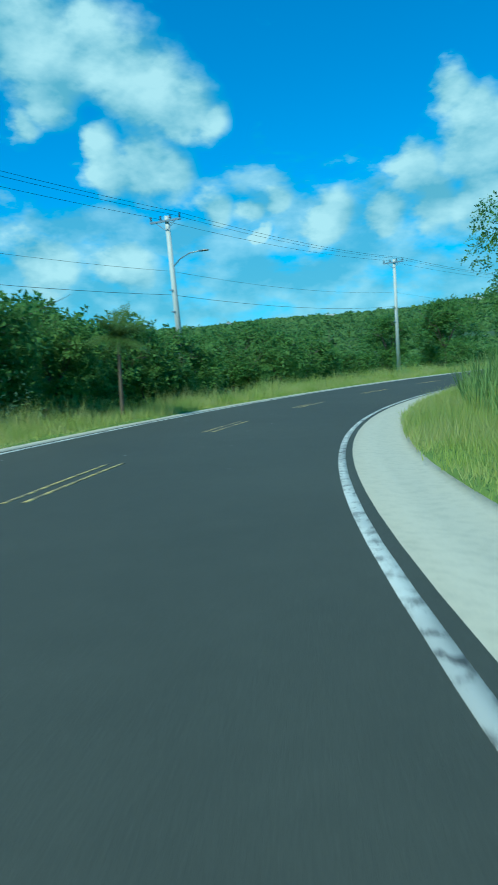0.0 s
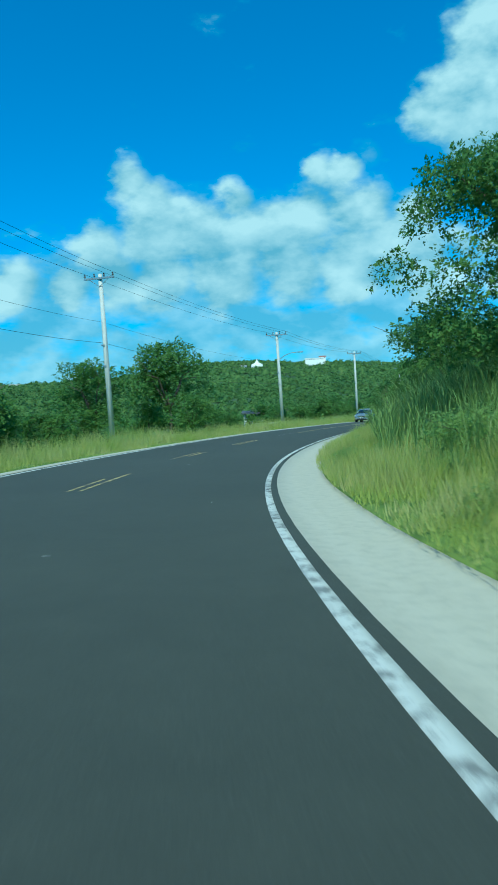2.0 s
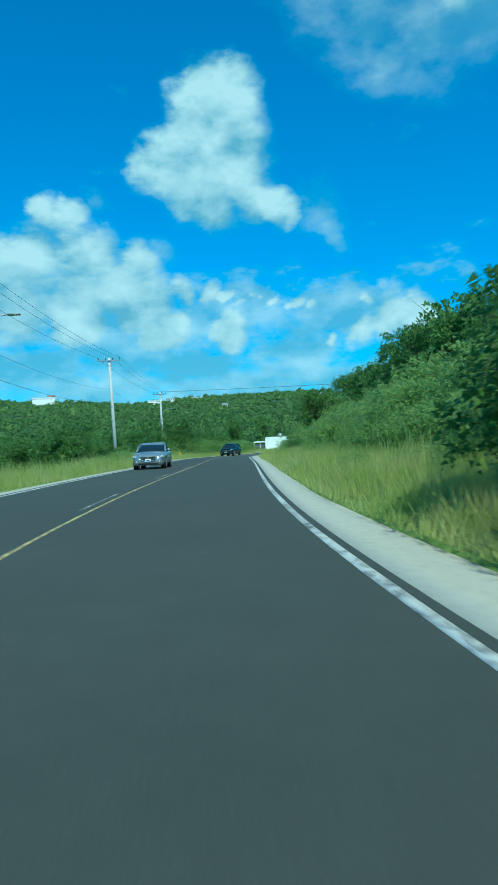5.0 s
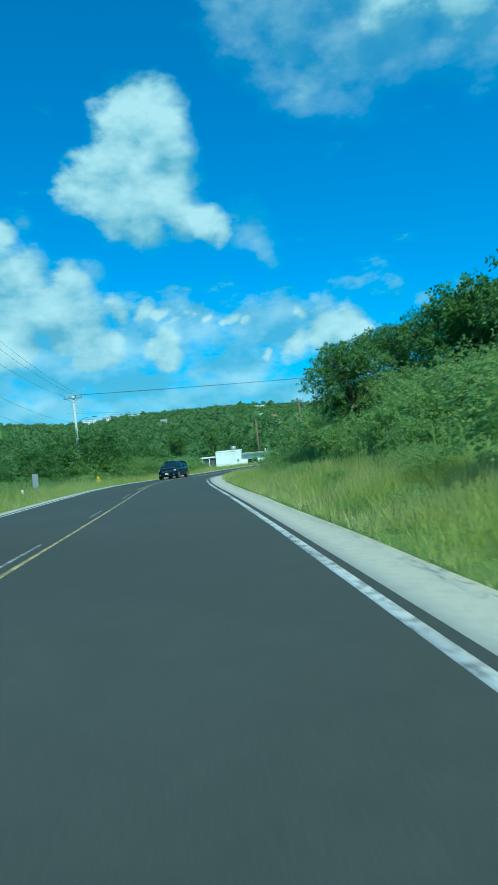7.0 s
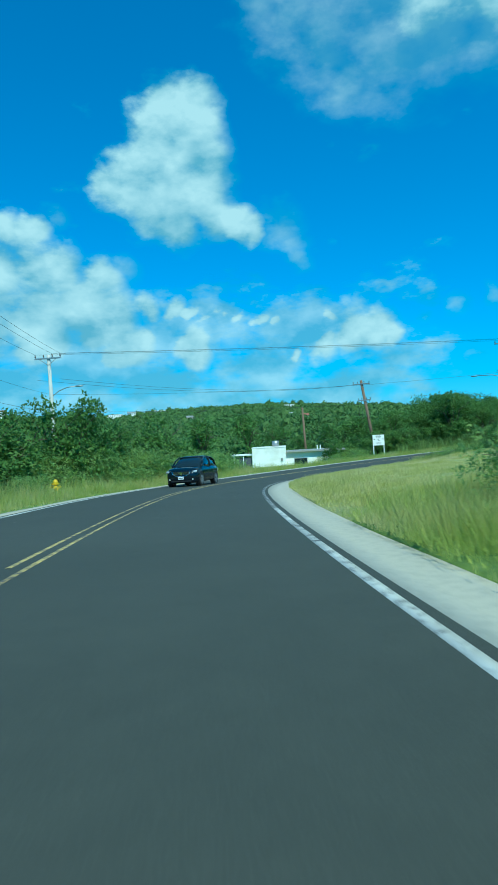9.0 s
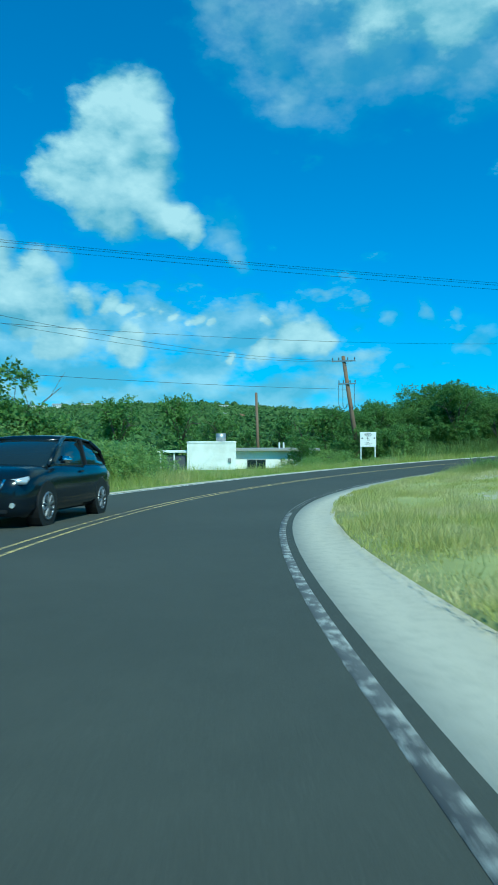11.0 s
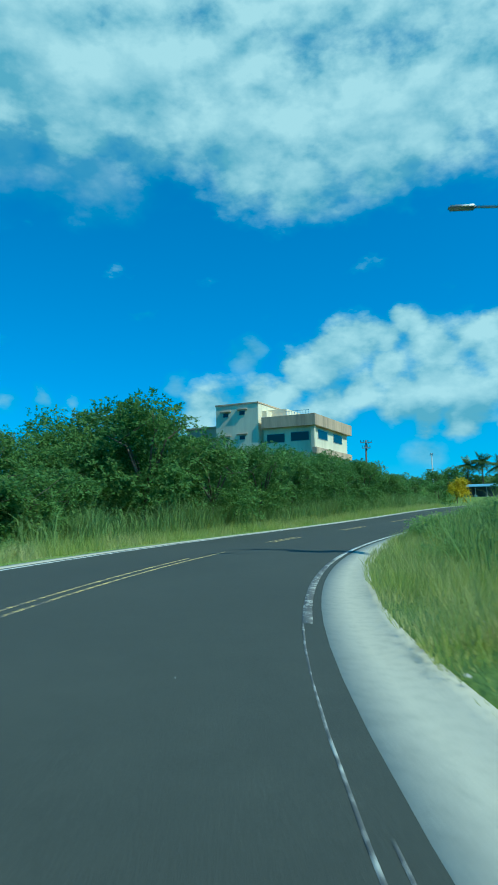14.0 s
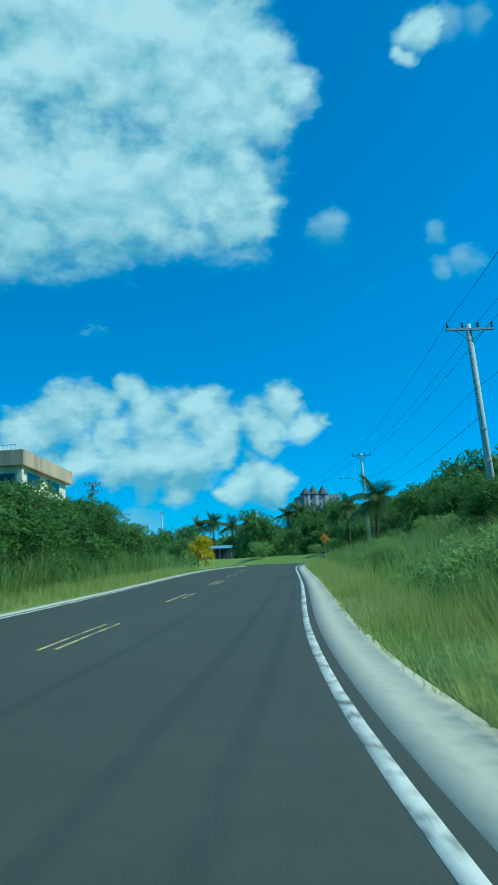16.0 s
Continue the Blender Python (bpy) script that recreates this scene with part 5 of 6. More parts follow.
def big_building():
    """Abandoned-looking three-storey cream building: x runs along the front, y away from the viewer's side."""
    m = frame_at(208.7, 167.4, -1.0, 0.22, 0.975)
    ob = thing("apartment_building", m, "stained cream three-storey concrete building above the trees", "building")
    ob.scale = (1.12, 1.12, 1.12)

    def w(name, x0, y0, z0, x1, y1, z1, mat, label="", bev=0.03):
        # the front faces the road: depth runs to -y in this frame
        return part(name, box_bm(x0, -y1, z0, x1, -y0, z1, bev), mat, ob, label)

    w("wall", 0.0, 0.0, -6, 8.1, 16.0, 8.6, M_CREAM)
    w("parapet", -0.7, -0.9, 7.75, 8.1, 16.6, 9.5, M_STAIN, "rain-streaked brown balcony parapet")
    w("ledge", -0.7, -0.5, 3.5, 0.0, 16.4, 4.5, M_STAIN, "stained lower balcony")
    w("column", -0.35, -0.35, -6, 0.25, 0.25, 9.65, M_CREAM)
    w("tower", 8.75, -0.6, -6, 16.2, 9.5, 12.0, M_CREAM, "tall cream stair tower with streaks")
    w("tower_cap", 8.65, -0.7, 11.85, 16.3, 9.6, 12.12, M_STAIN)
    w("recess", 8.0, 0.9, -6, 8.8, 9.0, 10.8, M_CREAM)
    w("upper_wall", 5.5, 3.0, 8.6, 9.6, 9.0, 11.2, M_CREAM)
    w("wing", 16.2, 0.8, -6, 22.5, 8.0, 8.8, M_STAIN, "lower streaked side wing")
    w("wing_cap", 16.1, 0.6, 8.7, 22.7, 8.2, 8.95, M_STAIN)
    # windows in the front, as a pane set in a frame proud of the wall
    for x0, x1, yy, z0, z1 in ((0.6, 3.6, 0.0, 5.6, 7.0), (4.6, 7.6, 0.0, 5.5, 6.9), (11.0, 12.0, -0.6, 10.2, 10.9), (13.9, 14.9, -0.6, 10.0, 10.7), (11.0, 12.0, -0.6, 6.3, 7.0),
                               (13.9, 14.9, -0.6, 6.1, 6.8), (17.6, 20.0, 0.8, 6.3, 7.3)):
        fr = part("window", box_bm(x0, -yy - 0.02, z0, x1, -yy + 0.06, z1), M_FRAME, ob)
        part("pane", box_bm(x0 + 0.08, -yy + 0.05, z0 + 0.08, x1 - 0.08, -yy + 0.075, z1 - 0.08), M_GLASS, fr, "dark window glass")
        if x0 > 10.5 and x1 < 16:
            part("canopy", box_bm(x0 - 0.4, -yy, z1 + 0.1, x1 + 0.4, -yy + 0.35, z1 + 0.25, 0.02), M_STAIN, fr, "stained concrete window canopy")
    for y0, z0 in ((2.0, 6.0), (9.0, 6.0), (2.0, 1.0), (9.0, 1.0)):
        fr = part("window", box_bm(-0.06, -y0 - 4.2, z0, 0.02, -y0, z0 + 1.4), M_FRAME, ob)
        part("pane", box_bm(-0.075, -y0 - 4.12, z0 + 0.08, -0.05, -y0 - 0.08, z0 + 1.32), M_GLASS, fr, "dark window glass")
    for z0 in (8.4, 4.6):
        fr = part("window", rod_bm((8.66, -1.6, z0), (8.8, -1.6, z0), 0.4, seg=16), M_FRAME, ob, "arched stair window")
    for k in range(9):
        part("railing_post", rod_bm((0.4 + k * 0.45, 0.6, 9.5), (0.4 + k * 0.45, 0.6, 10.15), 0.03, seg=6), M_BLUE, ob, "blue-grey roof railing post")
    part("rail", rod_bm((0.3, 0.6, 10.15), (4.1, 0.6, 10.15), 0.035, seg=6), M_BLUE, ob, "blue-grey roof railing")
    return ob


big_building()


def castle():
    m = frame_at(446.5, 62.2, 14.0, 0.27, -0.96)
    ob = thing("hilltop_hotel", m, "distant grey castle-like building with pointed turrets on a hill", "building")
    part("wall", box_bm(-10, 0, 0, 3.5, 10, 16.2, 0.05), M_CASTLE, ob)
    part("side_wall", box_bm(3.5, 1.5, 0, 11.5, 10, 16.6, 0.05), M_CASTLE, ob, "paler flat-roofed side block")
    part("roof_edge", box_bm(3.4, 1.4, 16.6, 11.6, 10.1, 17.0), M_CASTLE, ob)
    for x, y, top in ((-8.0, 2.0, 20.2), (-4.0, 1.6, 21.2), (1.6, 1.8, 21.4)):
        tw = part("turret", rod_bm((x, y, 0), (x, y, 17.2), 2.5, 2.5, 8), M_CASTLE, ob)
        part("turret_roof", rod_bm((x, y, 16.9), (x, y, top), 3.1, 0.05, 8), M_SLATE, tw, "pointed dark slate roof")
    for x in (-6.6, -5.2, -1.5, 0.2, 5.6, 7.2, 8.8, 10.2):
        for z in (8.0, 11.0, 14.0):
            window(ob, x, x + 0.8, 0.0 if x < 2.5 else 1.5, z, z + 1.6, bars=0)


castle()


def small_house(x, y, z, turn, w, d, h, wall, roof, label, flat=False, category="house"):
    ob = thing("house", pose(x, y, z, 0, 0, turn), label, category, "houses on the hills")
    part("wall", box_bm(-w / 2, 0, -6, w / 2, d, h, 0.02), wall, ob)
    if flat:
        part("roof", box_bm(-w / 2 - 0.3, -0.3, h, w / 2 + 0.3, d + 0.3, h + 0.35, 0.03), roof, ob)
    else:
        bm = bmesh.new()
        e, r = 0.6, d * 0.28
        v = [bm.verts.new(q) for q in ((-w / 2 - e, -e, h), (w / 2 + e, -e, h), (w / 2 + e, d + e, h), (-w / 2 - e, d + e, h), (-w / 2 - e, d / 2, h + r), (w / 2 + e, d / 2, h + r))]
        for f in ((0, 1, 5, 4), (2, 3, 4, 5), (3, 0, 4), (1, 2, 5), (3, 2, 1, 0)):
            bm.faces.new([v[i] for i in f])
        part("roof", bm, roof, ob)
    n = max(2, int(w / 2.5))
    for k in range(n):
        xx = -w / 2 + w * (k + 0.5) / n
        window(ob, xx - 0.6, xx + 0.6, 0.0, h - 2.0, h - 0.8)
    return ob


# the blue-roofed house past the bend
BLUE_AT = (289.0, 134.2, -3.6)
# houses on the hillsides: the point of the road that looks towards each, its bearing, slope of sight, and breadth and height over distance
EYES = {"a": (0.0, 0.0, 0.05), "b": (3.56, 43.61, -2.7), "c": (29.25, 86.12, -4.35)}
for eye, bearing, slope, wide, high, wall, roof, label, flat in (
        ("b", 20.48, 0.0354, 0.0326, 0.0114, M_WALLW, M_WALLW, "large white two-storey house on the wooded hillside", True),
        ("b", 21.17, 0.0359, 0.0114, 0.0122, M_WALLW, M_REDR, "white hillside house with a red-brown roof", False),
        ("b", 14.54, 0.0345, 0.0114, 0.0049, M_WALLW, M_ROOFG, "low pale house beside the marquee on the hillside", False),
        ("b", 29.17, 0.0352, 0.0245, 0.0049, M_WALLW, M_WALLW, "long white flat-roofed house below the ridge", True),
        ("b", 30.42, 0.0352, 0.013, 0.0049, M_WALLW, M_ROOFG, "small white house with a grey roof below the ridge", False),
        ("b", 32.61, 0.0362, 0.0228, 0.0041, M_WALLW, M_WALLW, "long low white building among the ridge trees", True),
        ("b", 34.71, 0.0234, 0.0098, 0.0049, M_CREAM, M_ROOFG, "small cream house half hidden by hillside trees", False),
        ("a", -3.65, 0.0208, 0.0179, 0.0057, M_WALLW, M_WALLW, "distant pale house on the skyline of the ridge", True),
        ("a", -11.96, 0.0171, 0.0073, 0.0049, M_WALLW, M_ROOFG, "distant pale house with a grey roof on the ridge", False),
        ("a", 8.03, 0.0336, 0.0277, 0.0049, M_WALLW, M_WALLW, "long white building on the crest of the hill", True),
        ("c", 42.88, 0.0369, 0.0245, 0.0057, M_WALLW, M_WALLW, "white flat-roofed house high on the far slope", True),
        ("c", 42.44, 0.0253, 0.0293, 0.0057, M_WALLW, M_WALLW, "long white flat-roofed house among the hillside trees", True),
        ("c", 43.97, 0.0221, 0.0114, 0.0049, M_WALLW, M_REDR, "small white house with a red-brown roof on the far slope", False)):
    x, y, z, d = hillside(EYES[eye], math.sin(radians(bearing)), math.cos(radians(bearing)), slope)
    PLOTS.append((x, y, 0.45 * wide * d + 5))
    small_house(x, y, z - 0.6, -bearing, 0.8 * wide * d, max(6.0, 0.4 * wide * d), high * d, wall, roof, label, flat)


def tent(x, y, z):
    ob = thing("marquee_tent", pose(x, y, z), "small white peaked marquee tent on the hillside", "tent")
    bm = bmesh.new()
    ring = []
    for r, h in ((4.2, 0.0), (4.2, 2.2), (2.4, 2.9), (1.2, 3.8), (0.3, 5.4), (0.04, 6.2)):
        ring.append([bm.verts.new((r * math.cos(2 * math.pi * k / 12), r * math.sin(2 * math.pi * k / 12), h)) for k in range(12)])
    for a, b in zip(ring, ring[1:]):
        for k in range(12):
            bm.faces.new((a[k], a[(k + 1) % 12], b[(k + 1) % 12], b[k]))
    part("canopy", bm, M_WALLW, ob, smooth=True)
    part("mast", rod_bm((0, 0, 0), (0, 0, 6.4), 0.06, seg=6), M_STEEL, ob)
    return ob


tx, ty, tz, td = hillside(EYES["b"], math.sin(radians(15.7)), math.cos(radians(15.7)), 0.0347)
PLOTS.append((tx, ty, 22))
marquee = tent(tx, ty, tz + 1.5)
marquee.scale = (td / 480, td / 480, td / 480)
far_woods()


def notice_board():
    """White project board on two posts with a raking prop."""
    m = frame_at(113.25, 165.05, -8.42, 0.837, -0.547)
    ob = thing("notice_board", m, "white notice board with small dark print on two posts", "sign")
    board = part("board", box_bm(-0.74, -0.03, 1.02, 0.74, 0.03, 2.28, 0.01), M_BOARD, ob)
    part("border", box_bm(-0.77, -0.02, 2.28, 0.77, 0.05, 2.33), M_BOARD, ob)
    for x in (-0.7, 0.62):
        part("post", box_bm(x, 0.0, -0.3, x + 0.09, 0.09, 1.03), M_BOARD, ob, "white square post")
    part("prop", rod_bm((-0.66, 0.1, 0.9), (-1.0, 0.9, -0.2), 0.04, seg=6), M_WOODP, ob, "wooden raking prop")
    for z, a, b, h in ((2.2, -0.25, 0.25, 0.03), (2.13, -0.36, 0.36, 0.025), (2.07, -0.36, 0.36, 0.025), (2.01, -0.3, 0.3, 0.02), (1.94, -0.16, 0.18, 0.02), (1.62, -0.1, 0.14, 0.05),
                       (1.42, -0.3, 0.05, 0.02), (1.35, -0.3, 0.4, 0.02), (1.27, -0.3, 0.1, 0.02), (1.2, -0.3, 0.25, 0.02)):
        part("print_line", box_bm(a, -0.036, z - h / 2, b, -0.029, z + h / 2), M_INK, board, "thin line of dark print")
    for x in (-0.55, -0.05, 0.58):
        part("emblem", rod_bm((x, -0.029, 1.78), (x, -0.037, 1.78), 0.075, seg=14), M_INK, board, "small round grey emblem")


notice_board()


def curve_sign():
    """Amber diamond warning sign with a bent arrow."""
    ob = thing("warning_sign", pose(*GS_AT, 0, 0, -96), "amber diamond road sign with a dark bent arrow", "road sign")
    bm = box_bm(-0.46, -0.012, -0.46, 0.46, 0.012, 0.46)
    bmesh.ops.rotate(bm, verts=bm.verts, cent=(0, 0, 0), matrix=Matrix.Rotation(radians(45), 3, "Y"))
    bmesh.ops.translate(bm, verts=bm.verts, vec=(0, 0, 2.6))
    plate = part("plate", bm, M_SIGNY, ob)
    part("post", box_bm(-0.04, 0.014, -0.4, 0.04, 0.08, 3.1), M_STEEL, ob)
    part("arrow", tube_bm([(0.05, -0.02, 2.3), (0.05, -0.02, 2.55), (-0.02, -0.02, 2.7), (-0.15, -0.02, 2.75)], 0.045, 5), M_INK, plate, "dark bent arrow")
    part("arrow_head", rod_bm((-0.12, -0.02, 2.75), (-0.34, -0.02, 2.75), 0.13, 0.005, 3), M_INK, plate, "dark arrow head")


GS_AT = (207.6, 128.8, -5.5)
curve_sign()


def hydrant(x, y, z):
    ob = thing("fire_hydrant", pose(x, y, z), "yellow fire hydrant in the grass of the outer verge", "hydrant")
    part("barrel", rod_bm((0, 0, 0), (0, 0, 0.75), 0.15, 0.13, 14), M_HYD, ob, smooth=True)
    part("bonnet", rod_bm((0, 0, 0.75), (0, 0, 0.95), 0.17, 0.05, 14), M_HYD, ob, smooth=True)
    part("flange", rod_bm((0, 0, 0.7), (0, 0, 0.76), 0.2, 0.2, 14), M_HYD, ob)
    for a in (0, 120, 240):
        c, s = math.cos(radians(a)), math.sin(radians(a))
        part("nozzle", rod_bm((c * 0.1, s * 0.1, 0.55), (c * 0.26, s * 0.26, 0.55), 0.07, seg=10), M_HYD, ob)


hydrant(60.6, 142.0, -7.95)


def small_post(x, y, z, label, h=0.9, r=0.06, cap=False):
    ob = thing("marker_post", pose(x, y, z), label, "post", "roadside posts")
    part("post", box_bm(-r, -r, -0.3, r, r, h, 0.015), M_WALLW, ob)
    if cap:
        part("box", box_bm(-0.22, -0.15, h, 0.22, 0.15, h + 0.5, 0.02), M_WALLW, ob, "pale utility box on the post")


# posts, boxes and a low rail by the entry near the lamp pole
for x, y, h, cap in ((21.9, 112.2, 1.2, True), (22.9, 108.7, 0.8, True), (45.52, 123.75, 0.75, False), (34.6, 104.6, 0.8, False)):
    small_post(x, y, float(ground_z([x], [y])[0]), "short white post with a pale box in tall grass" if cap else "short white marker post in the verge grass", h, 0.06, cap)


def plate_sign(x, y, z, turn):
    ob = thing("road_sign", pose(x, y, z, 0, 0, turn), "small plain grey rectangular sign plate on a thin post", "road sign")
    part("post", rod_bm((0, 0.02, -0.3), (0, 0.02, 1.4), 0.02, seg=8), M_STEEL, ob)
    part("plate", box_bm(-0.14, -0.012, 0.75, 0.14, 0.0, 1.42, 0.01), M_STEEL, ob, "weathered grey sign plate")


plate_sign(44.2, 119.0, float(ground_z([44.2], [119.0])[0]), -25)


def shelter(x, y, z, turn, w, d, h, roof, label, wall=True):
    """An open shelter: a thin pitched roof sheet on posts, with a back wall coloured dark for the shade inside."""
    ob = thing("shelter", pose(x, y, z, 0, 0, turn), label, "shelter")
    bm = box_bm(-w / 2 - 0.3, -0.4, h, w / 2 + 0.3, d + 0.3, h + 0.14, 0.02)
    bmesh.ops.rotate(bm, verts=bm.verts, cent=(0, 0, h), matrix=Matrix.Rotation(radians(7), 3, "X"))
    part("roof", bm, roof, ob)
    n = max(2, int(w / 2.6) + 1)
    for k in range(n):
        px = -w / 2 + 0.1 + (w - 0.2) * k / (n - 1)
        part("post", box_bm(px - 0.07, -0.07, -0.4, px + 0.07, 0.07, h + 0.02, 0.01), M_POLE, ob)
        part("post", box_bm(px - 0.07, d - 0.07, -0.4, px + 0.07, d + 0.07, h + d * 0.12, 0.01), M_POLE, ob)
    if wall:
        # shade of the open front, put into the wall's dark colour
        part("back_wall", box_bm(-w / 2, d - 0.3, -0.4, w / 2, d - 0.1, h + 0.2), M_SLATE, ob, "back wall coloured dark for the deep shade inside")
        part("kerb_wall", box_bm(-w / 2, -0.1, -0.4, w / 2 - 1.6, 0.05, 0.7, 0.02), M_ROOFG, ob, "low grey front wall")
    part("cabinet", box_bm(-w * 0.2, d * 0.4, 0.0, -w * 0.2 + 0.7, d * 0.4 + 0.4, 1.3, 0.02), M_WALLW, ob, "pale box under the roof")
    return ob


shelter(*BLUE_AT, -96, 9.0, 7.0, 3.4, M_BLUE, "open-fronted building with a pale blue metal roof")
shelter(22.25, 111.4, float(ground_z([22.25], [111.4])[0]), -20, 1.9, 1.6, 2.2, M_SLATE, "small open shelter with a weathered roof in tall grass", False)


def low_rail(x, y, z, turn):
    ob = thing("guard_rail", pose(x, y, z, 0, 0, turn), "short low pale concrete rail beside the pole", "rail")
    part("beam", box_bm(-1.7, -0.1, 0.35, 1.7, 0.1, 0.6, 0.02), M_POLE, ob)
    for k in (-1.5, 0, 1.5):
        part("post", box_bm(k - 0.1, -0.1, -0.3, k + 0.1, 0.1, 0.36), M_POLE, ob)


low_rail(20.3, 97.2, float(ground_z([20.3], [97.2])[0]) + 0.2, 25)

# ---- palms and the yellow bush ----
M_FROND = leafy("palm_fronds", (0.05, 0.1, 0.025), (0.1, 0.17, 0.04), (0.17, 0.24, 0.07), (0.25, 0.22, 0.08), 0.3, 0.4)
M_FLOWER = leafy("yellow_flowers", (0.35, 0.3, 0.02), (0.6, 0.45, 0.02), (0.75, 0.6, 0.05), (0.2, 0.3, 0.04), 0.35, 0.5)


def palm(h, n, length, seed, label, droop=0.75, trunk=0.14):
    rng = np.random.default_rng(seed)
    ob = thing("palm_tree", Matrix.Identity(4), label, "palm tree", "palms")
    bend = rng.normal(size=2) * 0.06 * h
    pts = [(bend[0] * (k / 5) ** 2, bend[1] * (k / 5) ** 2, -0.3 + (h + 0.3) * k / 5) for k in range(6)]
    part("trunk", tube_bm(pts, trunk * 1.2, 8, None, trunk * 0.8), M_BARK, ob, smooth=True)
    V, F = [], []
    top = np.array([bend[0], bend[1], h])
    for k in range(n):
        a = 2 * math.pi * k / n * 2.4 + rng.random() * 0.4
        up = 1.3 - 1.75 * k / n
        d = np.array([math.cos(a), math.sin(a), 0])
        L = length * (0.8 + 0.3 * rng.random())
        side = np.array([-d[1], d[0], 0])
        spine = [top + d * L * q * math.cos(up * 0.9) + np.array([0, 0, L * (q * up - droop * q * q * 0.8)]) for q in np.linspace(0, 1, 13)]
        for j in range(1, 13):
            p0, p1 = spine[j - 1], spine[j]
            w = L * 0.27 * math.sin(math.pi * min(1, 0.12 + j / 13.5)) + 0.05
            for sg in (-1, 1):
                for e in (0.0, 0.5):
                    b0 = p0 + (p1 - p0) * e
                    b1 = p0 + (p1 - p0) * (e + 0.3)
                    t1 = b0 + side * sg * w + (p1 - p0) * 0.9 + np.array([0, 0, -w * (0.5 + 0.25 * rng.random())])
                    i = len(V)
                    V += [b0, b1, t1]
                    F.append((i, i + 1, i + 2))
    mesh_ob("fronds", np.array(V), np.array(F), M_FROND, ob)
    return ob


PALMS = [palm(8.0, 40, 3.5, 70 + k, lab) for k, lab in enumerate(("tall coconut palm with a full green crown", "coconut palm with drooping fronds"))]
for k, (x, y, z, s) in enumerate(((308, 136.4, 6.8, 1.3), (307.7, 131.8, 7.8, 1.4), (302, 127.3, 6.2, 1.3), (306.4, 122.6, 7.4, 1.4), (265.3, 120.6, 5.4, 1.15), (264.9, 117.9, 5.9, 1.2), (254, 116.4, 4.2, 1.1), (262, 112.5, 4.8, 1.15), (268, 115.2, 5.2, 1.15), (250, 118.8, 3.6, 1.05),
                                   (236, 119.0, 3.4, 0.95), (221, 120.5, 1.8, 0.85), (195.4, 129.2, 0.2, 0.62), (191.5, 127.5, -0.4, 0.6))):
    ob = copy_thing(PALMS[k % 2], pose(x, y, z - 8.0 * s, 0, 0, k * 67))
    ob.scale = (s, s, s)
ob = copy_thing(PALMS[0], pose(177.1, 132.6, -1.0 - 8.0 * 0.92, 0, 0, 40))
ob.scale = (0.92, 0.92, 0.92)
for p in PALMS:
    drop(p)
# the short fan palm in the first thicket
fan = palm(3.2, 34, 1.5, 77, "short fan palm with a slim trunk in the thicket", 0.6, 0.07)
FAN_AT = (-9.5, 24.6)
fan.matrix_basis = pose(*FAN_AT, float(ground_z([FAN_AT[0]], [FAN_AT[1]])[0]), 0, 0, 30)
bush = tree("flowering_bush", 3.9, 2.2, 4500, 0.26, 91, "round bush covered in bright yellow flowers", "bush", M_FLOWER, 0.0, 18, 0.08)
bush.matrix_basis = pose(223.0, 143.9, -6.3)
bush.scale = (1.1, 1.1, 1.25)

# ---- cars ----
M_PAINTK = plain("dark_blue_car_paint", (0.006, 0.012, 0.018), 0.16, 0.2, var=0.1, scale=3, bump=0)
M_PAINTS = plain("silver_car_paint", (0.34, 0.4, 0.43), 0.24, 0.6, var=0.06, scale=3, bump=0)
M_TYRE = plain("tyre_rubber", (0.018, 0.018, 0.018), 0.85, var=0.1, scale=12, bump=0.1)
M_RIM = plain("wheel_alloy", (0.3, 0.31, 0.32), 0.35, 0.8, var=0.1, scale=10, bump=0)
M_LENS = plain("headlamp_lens", (0.55, 0.58, 0.6), 0.1, 0.3, var=0.1, scale=10, bump=0)
M_TRIM = plain("black_trim", (0.012, 0.012, 0.013), 0.5, var=0.1, scale=10, bump=0)
M_CHROME = plain("chrome", (0.7, 0.7, 0.7), 0.12, 1.0, var=0.05, scale=10, bump=0)


def loft(sections):
    """A closed skin through cross-sections (y, [(x, z), ...]) given for one half and mirrored."""
    bm = bmesh.new()
    rings = []
    for y, half in sections:
        pts = [(x, z) for x, z in half] + [(-x, z) for x, z in half[::-1]]
        rings.append([bm.verts.new((x, y, z)) for x, z in pts])
    n = len(rings[0])
    for a, b in zip(rings, rings[1:]):
        for k in range(n):
            bm.faces.new((a[k], b[k], b[(k + 1) % n], a[(k + 1) % n]))
    bm.faces.new(rings[0])
    bm.faces.new(rings[-1][::-1])
    bmesh.ops.recalc_face_normals(bm, faces=bm.faces)
    return bm


